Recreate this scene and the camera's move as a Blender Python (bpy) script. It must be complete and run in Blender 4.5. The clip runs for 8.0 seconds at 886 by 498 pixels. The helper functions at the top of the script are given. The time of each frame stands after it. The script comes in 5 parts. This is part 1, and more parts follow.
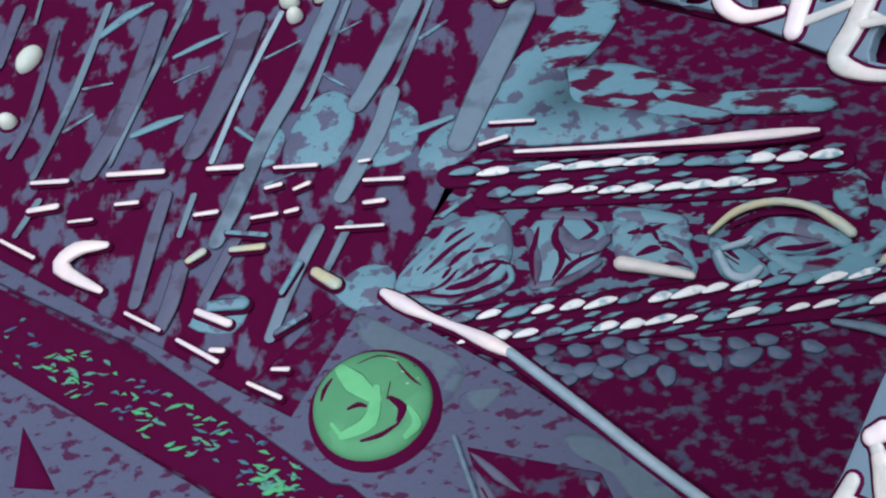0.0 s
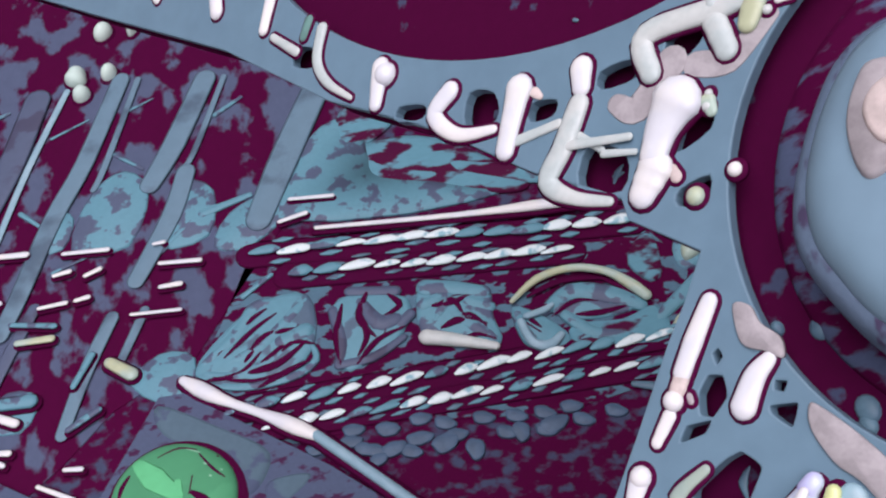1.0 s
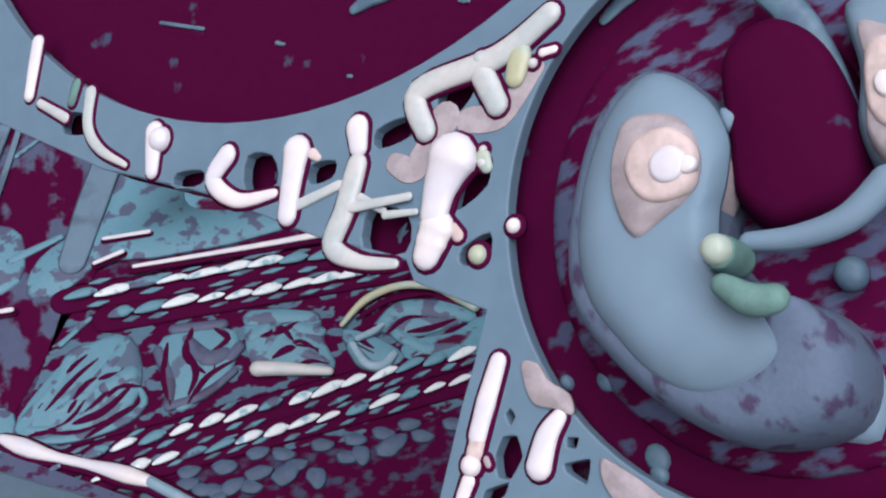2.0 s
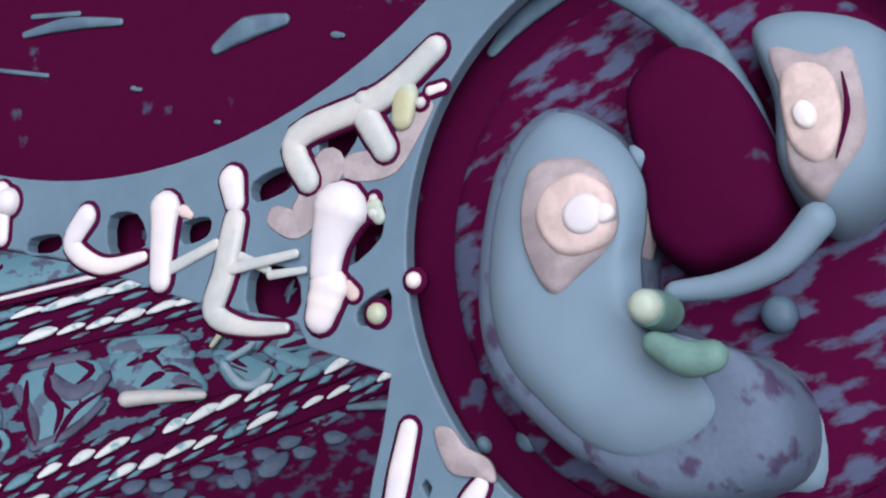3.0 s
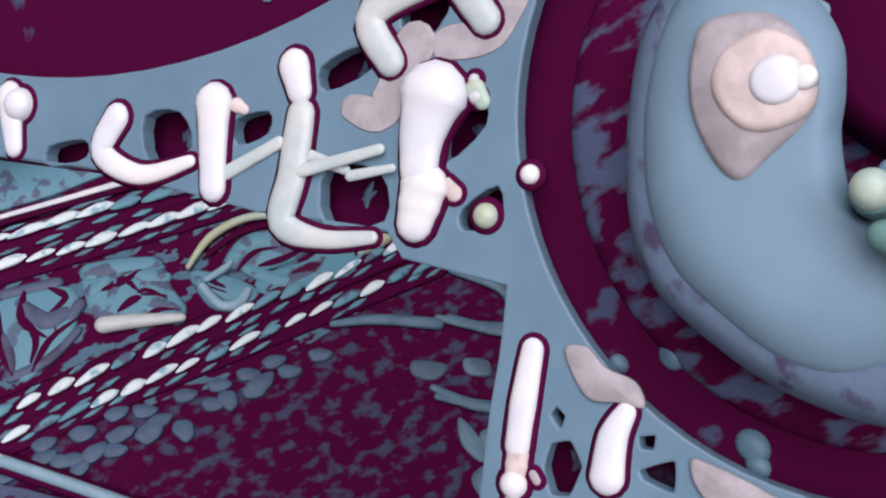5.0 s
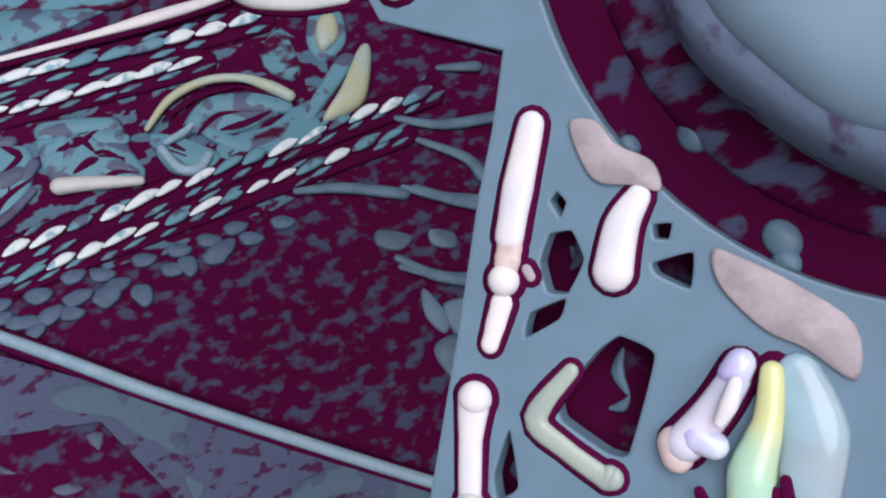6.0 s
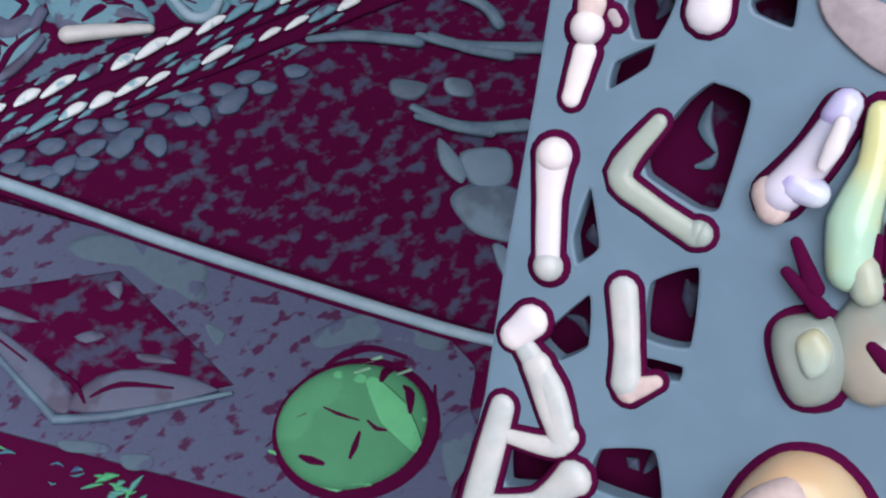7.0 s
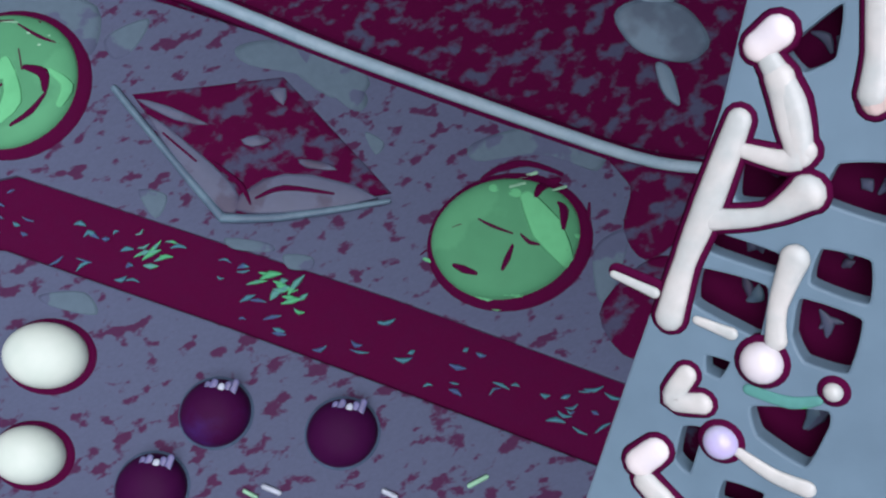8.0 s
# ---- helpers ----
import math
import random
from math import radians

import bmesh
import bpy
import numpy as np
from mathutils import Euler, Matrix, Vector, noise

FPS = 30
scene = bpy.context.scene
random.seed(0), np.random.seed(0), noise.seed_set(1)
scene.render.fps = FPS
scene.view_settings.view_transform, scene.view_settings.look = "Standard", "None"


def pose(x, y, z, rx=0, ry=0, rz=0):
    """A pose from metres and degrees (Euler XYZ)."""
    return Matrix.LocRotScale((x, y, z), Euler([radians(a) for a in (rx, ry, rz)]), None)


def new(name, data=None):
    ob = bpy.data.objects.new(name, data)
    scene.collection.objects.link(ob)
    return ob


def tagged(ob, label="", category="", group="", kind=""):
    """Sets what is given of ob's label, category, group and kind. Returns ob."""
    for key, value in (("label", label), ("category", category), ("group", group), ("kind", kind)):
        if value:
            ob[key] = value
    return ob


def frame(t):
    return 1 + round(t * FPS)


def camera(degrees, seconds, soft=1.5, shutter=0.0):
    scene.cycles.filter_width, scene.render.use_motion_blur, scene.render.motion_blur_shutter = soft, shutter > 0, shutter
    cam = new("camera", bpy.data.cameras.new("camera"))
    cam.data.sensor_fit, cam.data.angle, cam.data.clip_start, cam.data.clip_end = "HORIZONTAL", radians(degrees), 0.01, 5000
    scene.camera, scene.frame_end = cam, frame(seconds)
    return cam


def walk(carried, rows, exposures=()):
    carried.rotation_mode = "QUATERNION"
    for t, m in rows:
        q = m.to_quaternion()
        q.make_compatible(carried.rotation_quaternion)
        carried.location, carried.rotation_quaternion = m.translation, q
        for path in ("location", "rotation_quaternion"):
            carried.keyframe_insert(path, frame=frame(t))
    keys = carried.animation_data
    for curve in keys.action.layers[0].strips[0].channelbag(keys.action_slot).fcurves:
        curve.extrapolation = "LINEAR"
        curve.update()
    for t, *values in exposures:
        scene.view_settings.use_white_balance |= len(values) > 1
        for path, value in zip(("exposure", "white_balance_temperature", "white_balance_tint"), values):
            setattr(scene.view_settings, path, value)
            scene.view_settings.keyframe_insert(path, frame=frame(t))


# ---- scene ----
cam = camera(43.0, 8.0, soft=2.2)
PATH = [
    (0, -0.01261, -0.08105, 0.19976, 32.707, 10.362, -1.622),
    (0.5, -0.00928, -0.07769, 0.19702, 33.945, 6.831, -5.101),
    (1, -0.00797, -0.07689, 0.19766, 34.956, 4.427, -8.898),
    (1.5, -0.00687, -0.07591, 0.19803, 35.429, 2.600, -13.255),
    (2, -0.00585, -0.07515, 0.19779, 35.250, 0.096, -17.490),
    (3.5, -0.00570, -0.07012, 0.19562, 35.035, -3.337, -27.113),
    (4, -0.00678, -0.06882, 0.19470, 34.302, -3.129, -27.764),
    (4.5, -0.00787, -0.06782, 0.19369, 33.034, -2.866, -28.081),
    (6, -0.00827, -0.06806, 0.18687, 25.048, -5.936, -27.609),
    (6.5, -0.00907, -0.06847, 0.18557, 21.615, -6.097, -28.196),
    (7, -0.01013, -0.06895, 0.18467, 18.068, -5.507, -27.587),
    (7.5, -0.01160, -0.06947, 0.18420, 14.016, -3.188, -25.543),
    (8, -0.01322, -0.07061, 0.18447, 9.356, 1.007, -23.529),
]
walk(cam, [(t, pose(x, y, z, rx, ry, rz)) for t, x, y, z, rx, ry, rz in PATH])

# the raised near panel's own frame; the wide far panel lies flat at z = 0
NEAR = pose(0.00319, -0.05754, 0.16846, 19.507, -35.422, -16.285) @ Matrix.Scale(0.26, 4)
FAR = Matrix.Identity(4)

# ---- light: two round ceiling lamps in a plain room ----
world = bpy.data.worlds.new("world")
world.use_nodes = True
world.node_tree.nodes["Background"].inputs[0].default_value = (0.75, 0.85, 1.0, 1)
world.node_tree.nodes["Background"].inputs[1].default_value = 0.05
scene.world = world
LAMPS = [(-0.20, 0.40, 1.5, 0.60, 13.5), (-0.20, -0.60, 1.5, 0.70, 27.0)]
for x, y, z, r, watts in LAMPS:
    data = bpy.data.lights.new("ceiling_lamp_light", "AREA")
    data.shape, data.size, data.energy, data.color = "DISK", r * 2, watts, (1.0, 0.94, 1.02)
    new("ceiling_lamp_light", data).matrix_world = pose(x, y, z - 0.03)

# ---- materials ----
def material(name, base, rough=0.5, metal=0.0, second=None, scale=400.0, cut=0.5, sharp=0.08, stretch=(1, 1, 1),
             grain=0.12, bump=0.15, coat=0.0, spec=0.3):
    """A base colour with fine grain, patches of a second colour, wear in the gloss and fine relief."""
    m = bpy.data.materials.new(name)
    m.use_nodes = True
    n, link = m.node_tree.nodes, m.node_tree.links.new
    b = n["Principled BSDF"]
    co, mp, info, add = n.new("ShaderNodeTexCoord"), n.new("ShaderNodeMapping"), n.new("ShaderNodeObjectInfo"), n.new("ShaderNodeVectorMath")
    mp.inputs["Scale"].default_value = stretch
    link(co.outputs["Object"], mp.inputs["Vector"])
    link(mp.outputs["Vector"], add.inputs[0])
    link(info.outputs["Random"], add.inputs[1])
    fine, broad = n.new("ShaderNodeTexNoise"), n.new("ShaderNodeTexNoise")
    fine.inputs["Scale"].default_value, fine.inputs["Detail"].default_value = scale * 5, 4
    broad.inputs["Scale"].default_value, broad.inputs["Detail"].default_value = scale, 5
    for q in (fine, broad):
        link(add.outputs[0], q.inputs["Vector"])
    ramp = n.new("ShaderNodeValToRGB")
    ramp.color_ramp.elements[0].position, ramp.color_ramp.elements[1].position = max(0.0, cut - sharp), min(1.0, cut + sharp)
    ramp.color_ramp.elements[0].color = (*base, 1)
    ramp.color_ramp.elements[1].color = (*(second or [c * 0.82 for c in base]), 1)
    link(broad.outputs["Fac"], ramp.inputs["Fac"])
    tone = n.new("ShaderNodeMix")
    tone.data_type, tone.blend_type = "RGBA", "OVERLAY"
    tone.inputs["Factor"].default_value = grain
    link(ramp.outputs["Color"], tone.inputs[6])
    link(fine.outputs["Fac"], tone.inputs[7])
    link(tone.outputs[2], b.inputs["Base Color"])
    gloss = n.new("ShaderNodeMapRange")
    gloss.inputs["To Min"].default_value, gloss.inputs["To Max"].default_value = rough * 0.8, min(1.0, rough * 1.2)
    link(fine.outputs["Fac"], gloss.inputs["Value"])
    link(gloss.outputs[0], b.inputs["Roughness"])
    relief = n.new("ShaderNodeBump")
    relief.inputs["Strength"].default_value, relief.inputs["Distance"].default_value = bump, 0.0004
    link(broad.outputs["Fac"], relief.inputs["Height"])
    link(relief.outputs["Normal"], b.inputs["Normal"])
    b.inputs["Metallic"].default_value, b.inputs["Coat Weight"].default_value = metal, coat
    b.inputs["Specular IOR Level"].default_value = spec
    return m


# AUBERGINE colours everything dark, the shade of recesses and dark outlines included
AUBERGINE, SLATE, DUSK, TEAL = (0.063, 0.0027, 0.032), (0.120, 0.200, 0.268), (0.076, 0.096, 0.160), (0.108, 0.255, 0.325)
WHITE, CREAM, BONE = (0.65, 0.645, 0.65), (0.42, 0.45, 0.30), (0.42, 0.48, 0.48)
M_DARK = material("aubergine_dark", AUBERGINE, 0.8, spec=0.02, second=(0.061, 0.0033, 0.033), bump=0.1)
M_WISP = material("aubergine_stone_with_slate_wisps", AUBERGINE, 0.8, spec=0.02, second=(0.054, 0.062, 0.112), scale=260, cut=0.57, sharp=0.06, stretch=(1.0, 1.3, 1), bump=0.2)
M_BACK = material("aubergine_back_sheet", (0.053, 0.0023, 0.027), 0.8, spec=0.02, second=(0.05, 0.06, 0.11), scale=120, cut=0.68, sharp=0.02, bump=0.1)
M_PLATE = material("blue_grey_metal", SLATE, 0.42, second=(0.114, 0.190, 0.257), scale=60, bump=0.05)
M_GREY = material("grey_slate_stone", DUSK, 0.55, spec=0.05, second=(0.058, 0.018, 0.058), scale=300, cut=0.585, sharp=0.035, stretch=(0.9, 1.4, 1), bump=0.25)
M_EDGE = material("worn_grey_edge", (0.09, 0.14, 0.185), 0.7, spec=0.05, second=DUSK, scale=140, cut=0.56, sharp=0.02, bump=0.1)
M_TEAL = material("teal_relief", TEAL, 0.5, second=DUSK, scale=220, cut=0.55, sharp=0.02, bump=0.25)
M_WHITE = material("bright_white", (0.70, 0.685, 0.68), 0.35, second=(0.62, 0.63, 0.68), scale=110, bump=0.05, coat=0.3)
M_BONE = material("pale_bone", BONE, 0.35, second=(0.50, 0.53, 0.52), scale=180, bump=0.08, coat=0.2)
M_CREAM = material("cream_enamel", CREAM, 0.35, second=(0.36, 0.46, 0.40), scale=180, bump=0.08, coat=0.2)
M_PALE = material("pale_blue_metal", (0.27, 0.40, 0.48), 0.4, second=(0.22, 0.35, 0.43), scale=160, bump=0.08)
M_BEAD = material("pearl_grey_bead", (0.66, 0.75, 0.77), 0.3, second=(0.22, 0.42, 0.50), scale=330, cut=0.6, sharp=0.05, bump=0.1)
M_SCALE = material("dusk_blue_scale", (0.062, 0.105, 0.175), 0.45, bump=0.2)
M_GREEN = material("green_jade", (0.072, 0.27, 0.14), 0.6, spec=0.08, second=(0.085, 0.31, 0.16), scale=42, cut=0.55, sharp=0.012, bump=0.2)
M_LEAF = material("green_leaf_inlay", (0.07, 0.36, 0.17), 0.5, spec=0.1, second=(0.08, 0.26, 0.24), scale=300, cut=0.52, sharp=0.02, bump=0.2)
M_BLUELEAF = material("blue_leaf_inlay", (0.05, 0.18, 0.23), 0.5, spec=0.1, second=(0.05, 0.09, 0.20), scale=300, cut=0.5, sharp=0.02, bump=0.2)
M_PEARL = material("mint_pearl", (0.56, 0.68, 0.62), 0.35, spec=0.15, second=(0.50, 0.63, 0.58), scale=60, bump=0.03, coat=0.1)
M_SAPPHIRE = material("dark_sapphire", (0.036, 0.003, 0.038), 0.55, spec=0.05, second=(0.04, 0.015, 0.11), scale=90, cut=0.64, bump=0.03)
# bright and dim zones of one satin dome, each given its own colour
M_DOME = material("satin_blue_grey_dome", (0.155, 0.245, 0.32), 0.6, metal=0.0, second=(0.15, 0.235, 0.31), scale=35, cut=0.62, sharp=0.03, bump=0.05)
M_DOMEDIM = material("dim_satin_dome", (0.105, 0.150, 0.220), 0.6, spec=0.1, second=(0.062, 0.05, 0.10), scale=260, cut=0.60, sharp=0.05, stretch=(1.5, 0.9, 1), bump=0.15)
M_CARVED = material("carved_teal_enamel", TEAL, 0.5, second=(0.075, 0.12, 0.18), scale=130, cut=0.56, sharp=0.02, bump=0.25)
# rose and blush: steps of a highlight put into the colour
M_ROSE = material("rose_grey_tone", (0.37, 0.34, 0.36), 0.5, bump=0.02, spec=0.1)
M_BLUSH = material("blush_white_tone", (0.60, 0.51, 0.49), 0.4, bump=0.02, spec=0.15)
M_LILAC = material("lilac_crystal", (0.44, 0.40, 0.72), 0.2, second=(0.55, 0.64, 0.72), scale=90, bump=0.05, coat=0.6)
M_ICE = material("ice_white_crystal", (0.62, 0.60, 0.70), 0.25, second=(0.48, 0.55, 0.70), scale=70, bump=0.05, coat=0.4)
M_LIME = material("lime_crystal", (0.58, 0.62, 0.30), 0.3, second=(0.38, 0.62, 0.47), scale=70, bump=0.05, coat=0.6)
M_AQUA = material("aqua_crystal", (0.28, 0.44, 0.52), 0.4, second=(0.30, 0.37, 0.40), scale=90, bump=0.05, coat=0.6)
M_AMBER = material("peach_amber", (0.62, 0.44, 0.26), 0.3, second=(0.52, 0.48, 0.30), scale=60, bump=0.05, coat=0.6)
M_MINT = material("sage_enamel", (0.13, 0.25, 0.23), 0.5, spec=0.15, bump=0.08)
M_DISH = material("dark_dish_with_dusky_wisps", AUBERGINE, 0.8, spec=0.02, second=(0.075, 0.095, 0.165), scale=230, cut=0.535, sharp=0.05, stretch=(0.8, 1.7, 1), bump=0.15)
M_FRIEZE = material("dark_frieze_bed", AUBERGINE, 0.8, spec=0.02, second=(0.085, 0.155, 0.215), scale=210, cut=0.545, sharp=0.015, stretch=(0.8, 1.4, 1), bump=0.3)
M_SCREEN = material("dark_screen_bed", AUBERGINE, 0.8, spec=0.02, second=(0.082, 0.10, 0.165), scale=95, cut=0.535, sharp=0.03, stretch=(1.4, 0.9, 1), bump=0.3)
M_TEALBED = material("mottled_teal_bed", TEAL, 0.6, spec=0.1, second=AUBERGINE, scale=150, cut=0.52, sharp=0.03, stretch=(0.7, 1.5, 1), bump=0.3)
M_JADE2 = material("bright_jade", (0.12, 0.46, 0.22), 0.6, spec=0.08, second=(0.10, 0.40, 0.19), scale=90, cut=0.6, bump=0.15)
M_JADEPALE = material("pale_jade_chip", (0.26, 0.52, 0.36), 0.5, spec=0.1, bump=0.1)
M_SLATEBLUE = material("dull_blue_metal", (0.075, 0.13, 0.19), 0.45, second=(0.10, 0.18, 0.24), scale=200, bump=0.1)
M_PLATE2 = material("worn_blue_slat", SLATE, 0.5, second=(0.07, 0.11, 0.16), scale=70, cut=0.55, sharp=0.05, bump=0.15)
M_DUSKSLAT = material("dusky_slat", DUSK, 0.5, second=(0.055, 0.055, 0.10), scale=110, cut=0.56, sharp=0.03, bump=0.2)
M_MINTBONE = material("sage_bone_enamel", (0.27, 0.35, 0.33), 0.35, second=(0.32, 0.39, 0.34), scale=150, bump=0.08, coat=0.2)
M_SAGE = material("sage_crystal", (0.24, 0.30, 0.27), 0.35, second=(0.30, 0.29, 0.24), scale=90, bump=0.05, coat=0.4)
M_LILACDARK = material("lilac_glint", (0.12, 0.13, 0.28), 0.3, bump=0.05)
M_SILVER = material("silver_streak", (0.40, 0.48, 0.58), 0.3, bump=0.05)
M_WALL = material("plaster", (0.80, 0.80, 0.80), 0.9, scale=3, bump=0.3)
M_WOOD = material("dark_table_wood", (0.10, 0.06, 0.05), 0.45, second=(0.06, 0.035, 0.03), scale=12, stretch=(1, 8, 1), bump=0.2)

# ---- builders ----
ORIGIN = {}


def thing(name, panel, x, y, label, category, group="", kind="", z=0.0):
    ob = new(name)
    ob.empty_display_size = 0.003
    ob.matrix_world = panel @ Matrix.Translation((x, y, z))
    ORIGIN[ob.name] = (x, y, z)
    return tagged(ob, label, category, group, kind)


def part(name, bm, mat, parent, label="", smooth=True):
    """Links a bmesh, drawn in its panel's plane, as one mesh object under a thing or a part."""
    ox, oy, oz = ORIGIN[parent.name]
    bmesh.ops.recalc_face_normals(bm, faces=bm.faces)
    bmesh.ops.translate(bm, vec=(-ox, -oy, -oz), verts=bm.verts)
    for q in bm.faces:
        q.smooth = smooth
    me = bpy.data.meshes.new(name)
    bm.to_mesh(me)
    bm.free()
    me.materials.append(mat)
    ob = new(name, me)
    ob.parent = parent
    ORIGIN[ob.name] = (ox, oy, oz)
    return tagged(ob, label)


def solo(name, panel, bm, mat, label, category, group="", kind="", x=0.0, y=0.0, smooth=True, z=0.0):
    """A thing that is one mesh."""
    bmesh.ops.recalc_face_normals(bm, faces=bm.faces)
    bmesh.ops.translate(bm, vec=(-x, -y, -z), verts=bm.verts)
    for q in bm.faces:
        q.smooth = smooth
    me = bpy.data.meshes.new(name)
    bm.to_mesh(me)
    bm.free()
    me.materials.append(mat)
    ob = new(name, me)
    ob.matrix_world = panel @ Matrix.Translation((x, y, z))
    ORIGIN[ob.name] = (x, y, z)
    return tagged(ob, label, category, group, kind)


def smoothed(pts, steps=4, closed=False):
    """A Catmull-Rom line through the points."""
    n, out = len(pts), []
    if n < 3 and not closed:
        return [Vector(p) for p in pts]
    for i in range(n if closed else n - 1):
        a, b, c, d = [Vector(pts[k % n] if closed else pts[max(0, min(n - 1, k))]) for k in (i - 1, i, i + 1, i + 2)]
        for s in range(steps):
            u = s / steps
            out.append(0.5 * (2 * b + (c - a) * u + (2 * a - 5 * b + 4 * c - d) * u * u + (3 * b - a - 3 * c + d) * u ** 3))
    if not closed:
        out.append(Vector(pts[-1]))
    return out


def tube(pts, radii, zc=0.0, k=0.8, m=10, steps=4):
    """A rounded bar along a line in the plane, with round ends; radii along it; k: how high against its half width."""
    line = smoothed(pts, steps)
    n = len(line)
    radii = list(radii) if hasattr(radii, "__len__") else [radii]
    rad = [float(np.interp(i / (n - 1), np.linspace(0, 1, len(radii)), radii)) if len(radii) > 1 else radii[0] for i in range(n)]
    ways = [(line[min(i + 1, n - 1)] - line[max(i - 1, 0)]).normalized() for i in range(n)]
    rings = []
    for a in (75, 45, 18):
        rings.append((line[0] - ways[0] * rad[0] * math.sin(radians(a)), ways[0], rad[0] * math.cos(radians(a))))
    rings += list(zip(line, ways, rad))
    for a in (18, 45, 75):
        rings.append((line[-1] + ways[-1] * rad[-1] * math.sin(radians(a)), ways[-1], rad[-1] * math.cos(radians(a))))
    bm, loops = bmesh.new(), []
    for p, w, r in rings:
        s = Vector((-w.y, w.x))
        loops.append([bm.verts.new((*(p + s * r * math.cos(j * math.tau / m)), zc + r * k * math.sin(j * math.tau / m))) for j in range(m)])
    for a, b in zip(loops, loops[1:]):
        for j in range(m):
            bm.faces.new((a[j], a[(j + 1) % m], b[(j + 1) % m], b[j]))
    bm.faces.new(loops[0]), bm.faces.new(loops[-1])
    return bm


def dome(x, y, rx, ry, turn=0.0, h=0.002, z=0.0, rings=8, m=28, flat=1.0, wobble=0.0):
    """A cabochon: a low dome on an oval foot; flat above 1 makes its top flatter."""
    bm, loops, c, s = bmesh.new(), [], math.cos(radians(turn)), math.sin(radians(turn))
    for i in range(rings):
        a = i / rings * math.pi / 2
        r, up = math.cos(a) ** (1 / flat), math.sin(a)
        ring = []
        for j in range(m):
            b = j * math.tau / m
            q = r * (1 + wobble * math.sin(3 * b + 1) + wobble * 0.6 * math.sin(5 * b))
            u, v = q * rx * math.cos(b), q * ry * math.sin(b)
            ring.append(bm.verts.new((x + u * c - v * s, y + u * s + v * c, z + h * up)))
        loops.append(ring)
    top = bm.verts.new((x, y, z + h))
    low = [bm.verts.new((q.co.x, q.co.y, z - 0.0006)) for q in loops[0]]
    loops.insert(0, low)
    for a, b in zip(loops, loops[1:]):
        for j in range(m):
            bm.faces.new((a[j], a[(j + 1) % m], b[(j + 1) % m], b[j]))
    for j in range(m):
        bm.faces.new((loops[-1][j], loops[-1][(j + 1) % m], top))
    bm.faces.new(low[::-1])
    return bm


def plate(outline, top, thick, holes=(), chamfer=0.0):
    """A flat sheet with holes through it."""
    bm = bmesh.new()
    edges = []
    for loop in (outline, *holes):
        vs = [bm.verts.new((p[0], p[1], top)) for p in loop]
        edges += [bm.edges.new((vs[i], vs[(i + 1) % len(vs)])) for i in range(len(vs))]
    bmesh.ops.triangle_fill(bm, use_beauty=True, use_dissolve=False, edges=edges)
    for q in bm.faces:
        if q.normal.z < 0:
            q.normal_flip()
    faces = list(bm.faces)
    rim = [e for e in bm.edges if len(e.link_faces) == 1]
    made = bmesh.ops.extrude_face_region(bm, geom=faces)
    low = [q for q in made["geom"] if isinstance(q, bmesh.types.BMVert)]
    bmesh.ops.translate(bm, vec=(0, 0, -thick), verts=low)
    if chamfer:
        sharp = [e for e in rim if e.is_valid and len(e.link_faces) == 2]
        bmesh.ops.bevel(bm, geom=sharp, offset=chamfer, segments=2, affect="EDGES", profile=0.6)
    return bm


def circle(x, y, r, m=72, ry=None, turn=0):
    c, s = math.cos(radians(turn)), math.sin(radians(turn))
    out = []
    for i in range(m):
        u, v = r * math.cos(i * math.tau / m), (ry or r) * math.sin(i * math.tau / m)
        out.append((x + u * c - v * s, y + u * s + v * c))
    return out


def between(a, b, u):
    return a[0] + (b[0] - a[0]) * u, a[1] + (b[1] - a[1]) * u


# ---- the room and the table ----
def box(x0, y0, z0, x1, y1, z1):
    bm = bmesh.new()
    bmesh.ops.create_cube(bm, size=1.0, matrix=Matrix.Translation(((x0 + x1) / 2, (y0 + y1) / 2, (z0 + z1) / 2)) @ Matrix.Diagonal((x1 - x0, y1 - y0, z1 - z0, 1)))
    return bm


solo("floor", FAR, box(-2, -2, -0.86, 2, 2, -0.80), M_WOOD, "dark wooden floor of the room", "floor", kind="structure", smooth=False)
solo("ceiling", FAR, box(-2, -2, 1.55, 2, 2, 1.62), M_WALL, "plain white plaster ceiling", "ceiling", kind="structure", smooth=False)
for name, sides in (("wall_north", (-2, 2, 2, 2.1)), ("wall_south", (-2, -2.1, 2, -2)), ("wall_east", (2, -2, 2.1, 2)), ("wall_west", (-2.1, -2, -2, 2))):
    x0, y0, x1, y1 = sides
    solo(name, FAR, box(x0, y0, -0.80, x1, y1, 1.55), M_WALL, "plain white plaster wall", "wall", kind="structure", smooth=False)
for x, y, z, r, watts in LAMPS:
    lamp = thing("ceiling_lamp", FAR, x, y, "round white ceiling lamp", "lamp", "ceiling lamps", z=z + 0.05)
    part("housing", plate(circle(x, y, r * 1.06, 48), z + 0.05, 0.06), M_WALL, lamp, smooth=False)
table = thing("table", FAR, 0, 0, "dark wooden table under the jewelled panels", "table", z=-0.80)
part("tabletop", box(-0.6, -0.5, -0.042, 0.6, 0.5, -0.012), M_WOOD, table, smooth=False)
for sx in (-1, 1):
    for sy in (-1, 1):
        part("leg", box(sx * 0.55 - 0.03, sy * 0.45 - 0.03, -0.80, sx * 0.55 + 0.03, sy * 0.45 + 0.03, -0.042), M_WOOD, table, smooth=False)

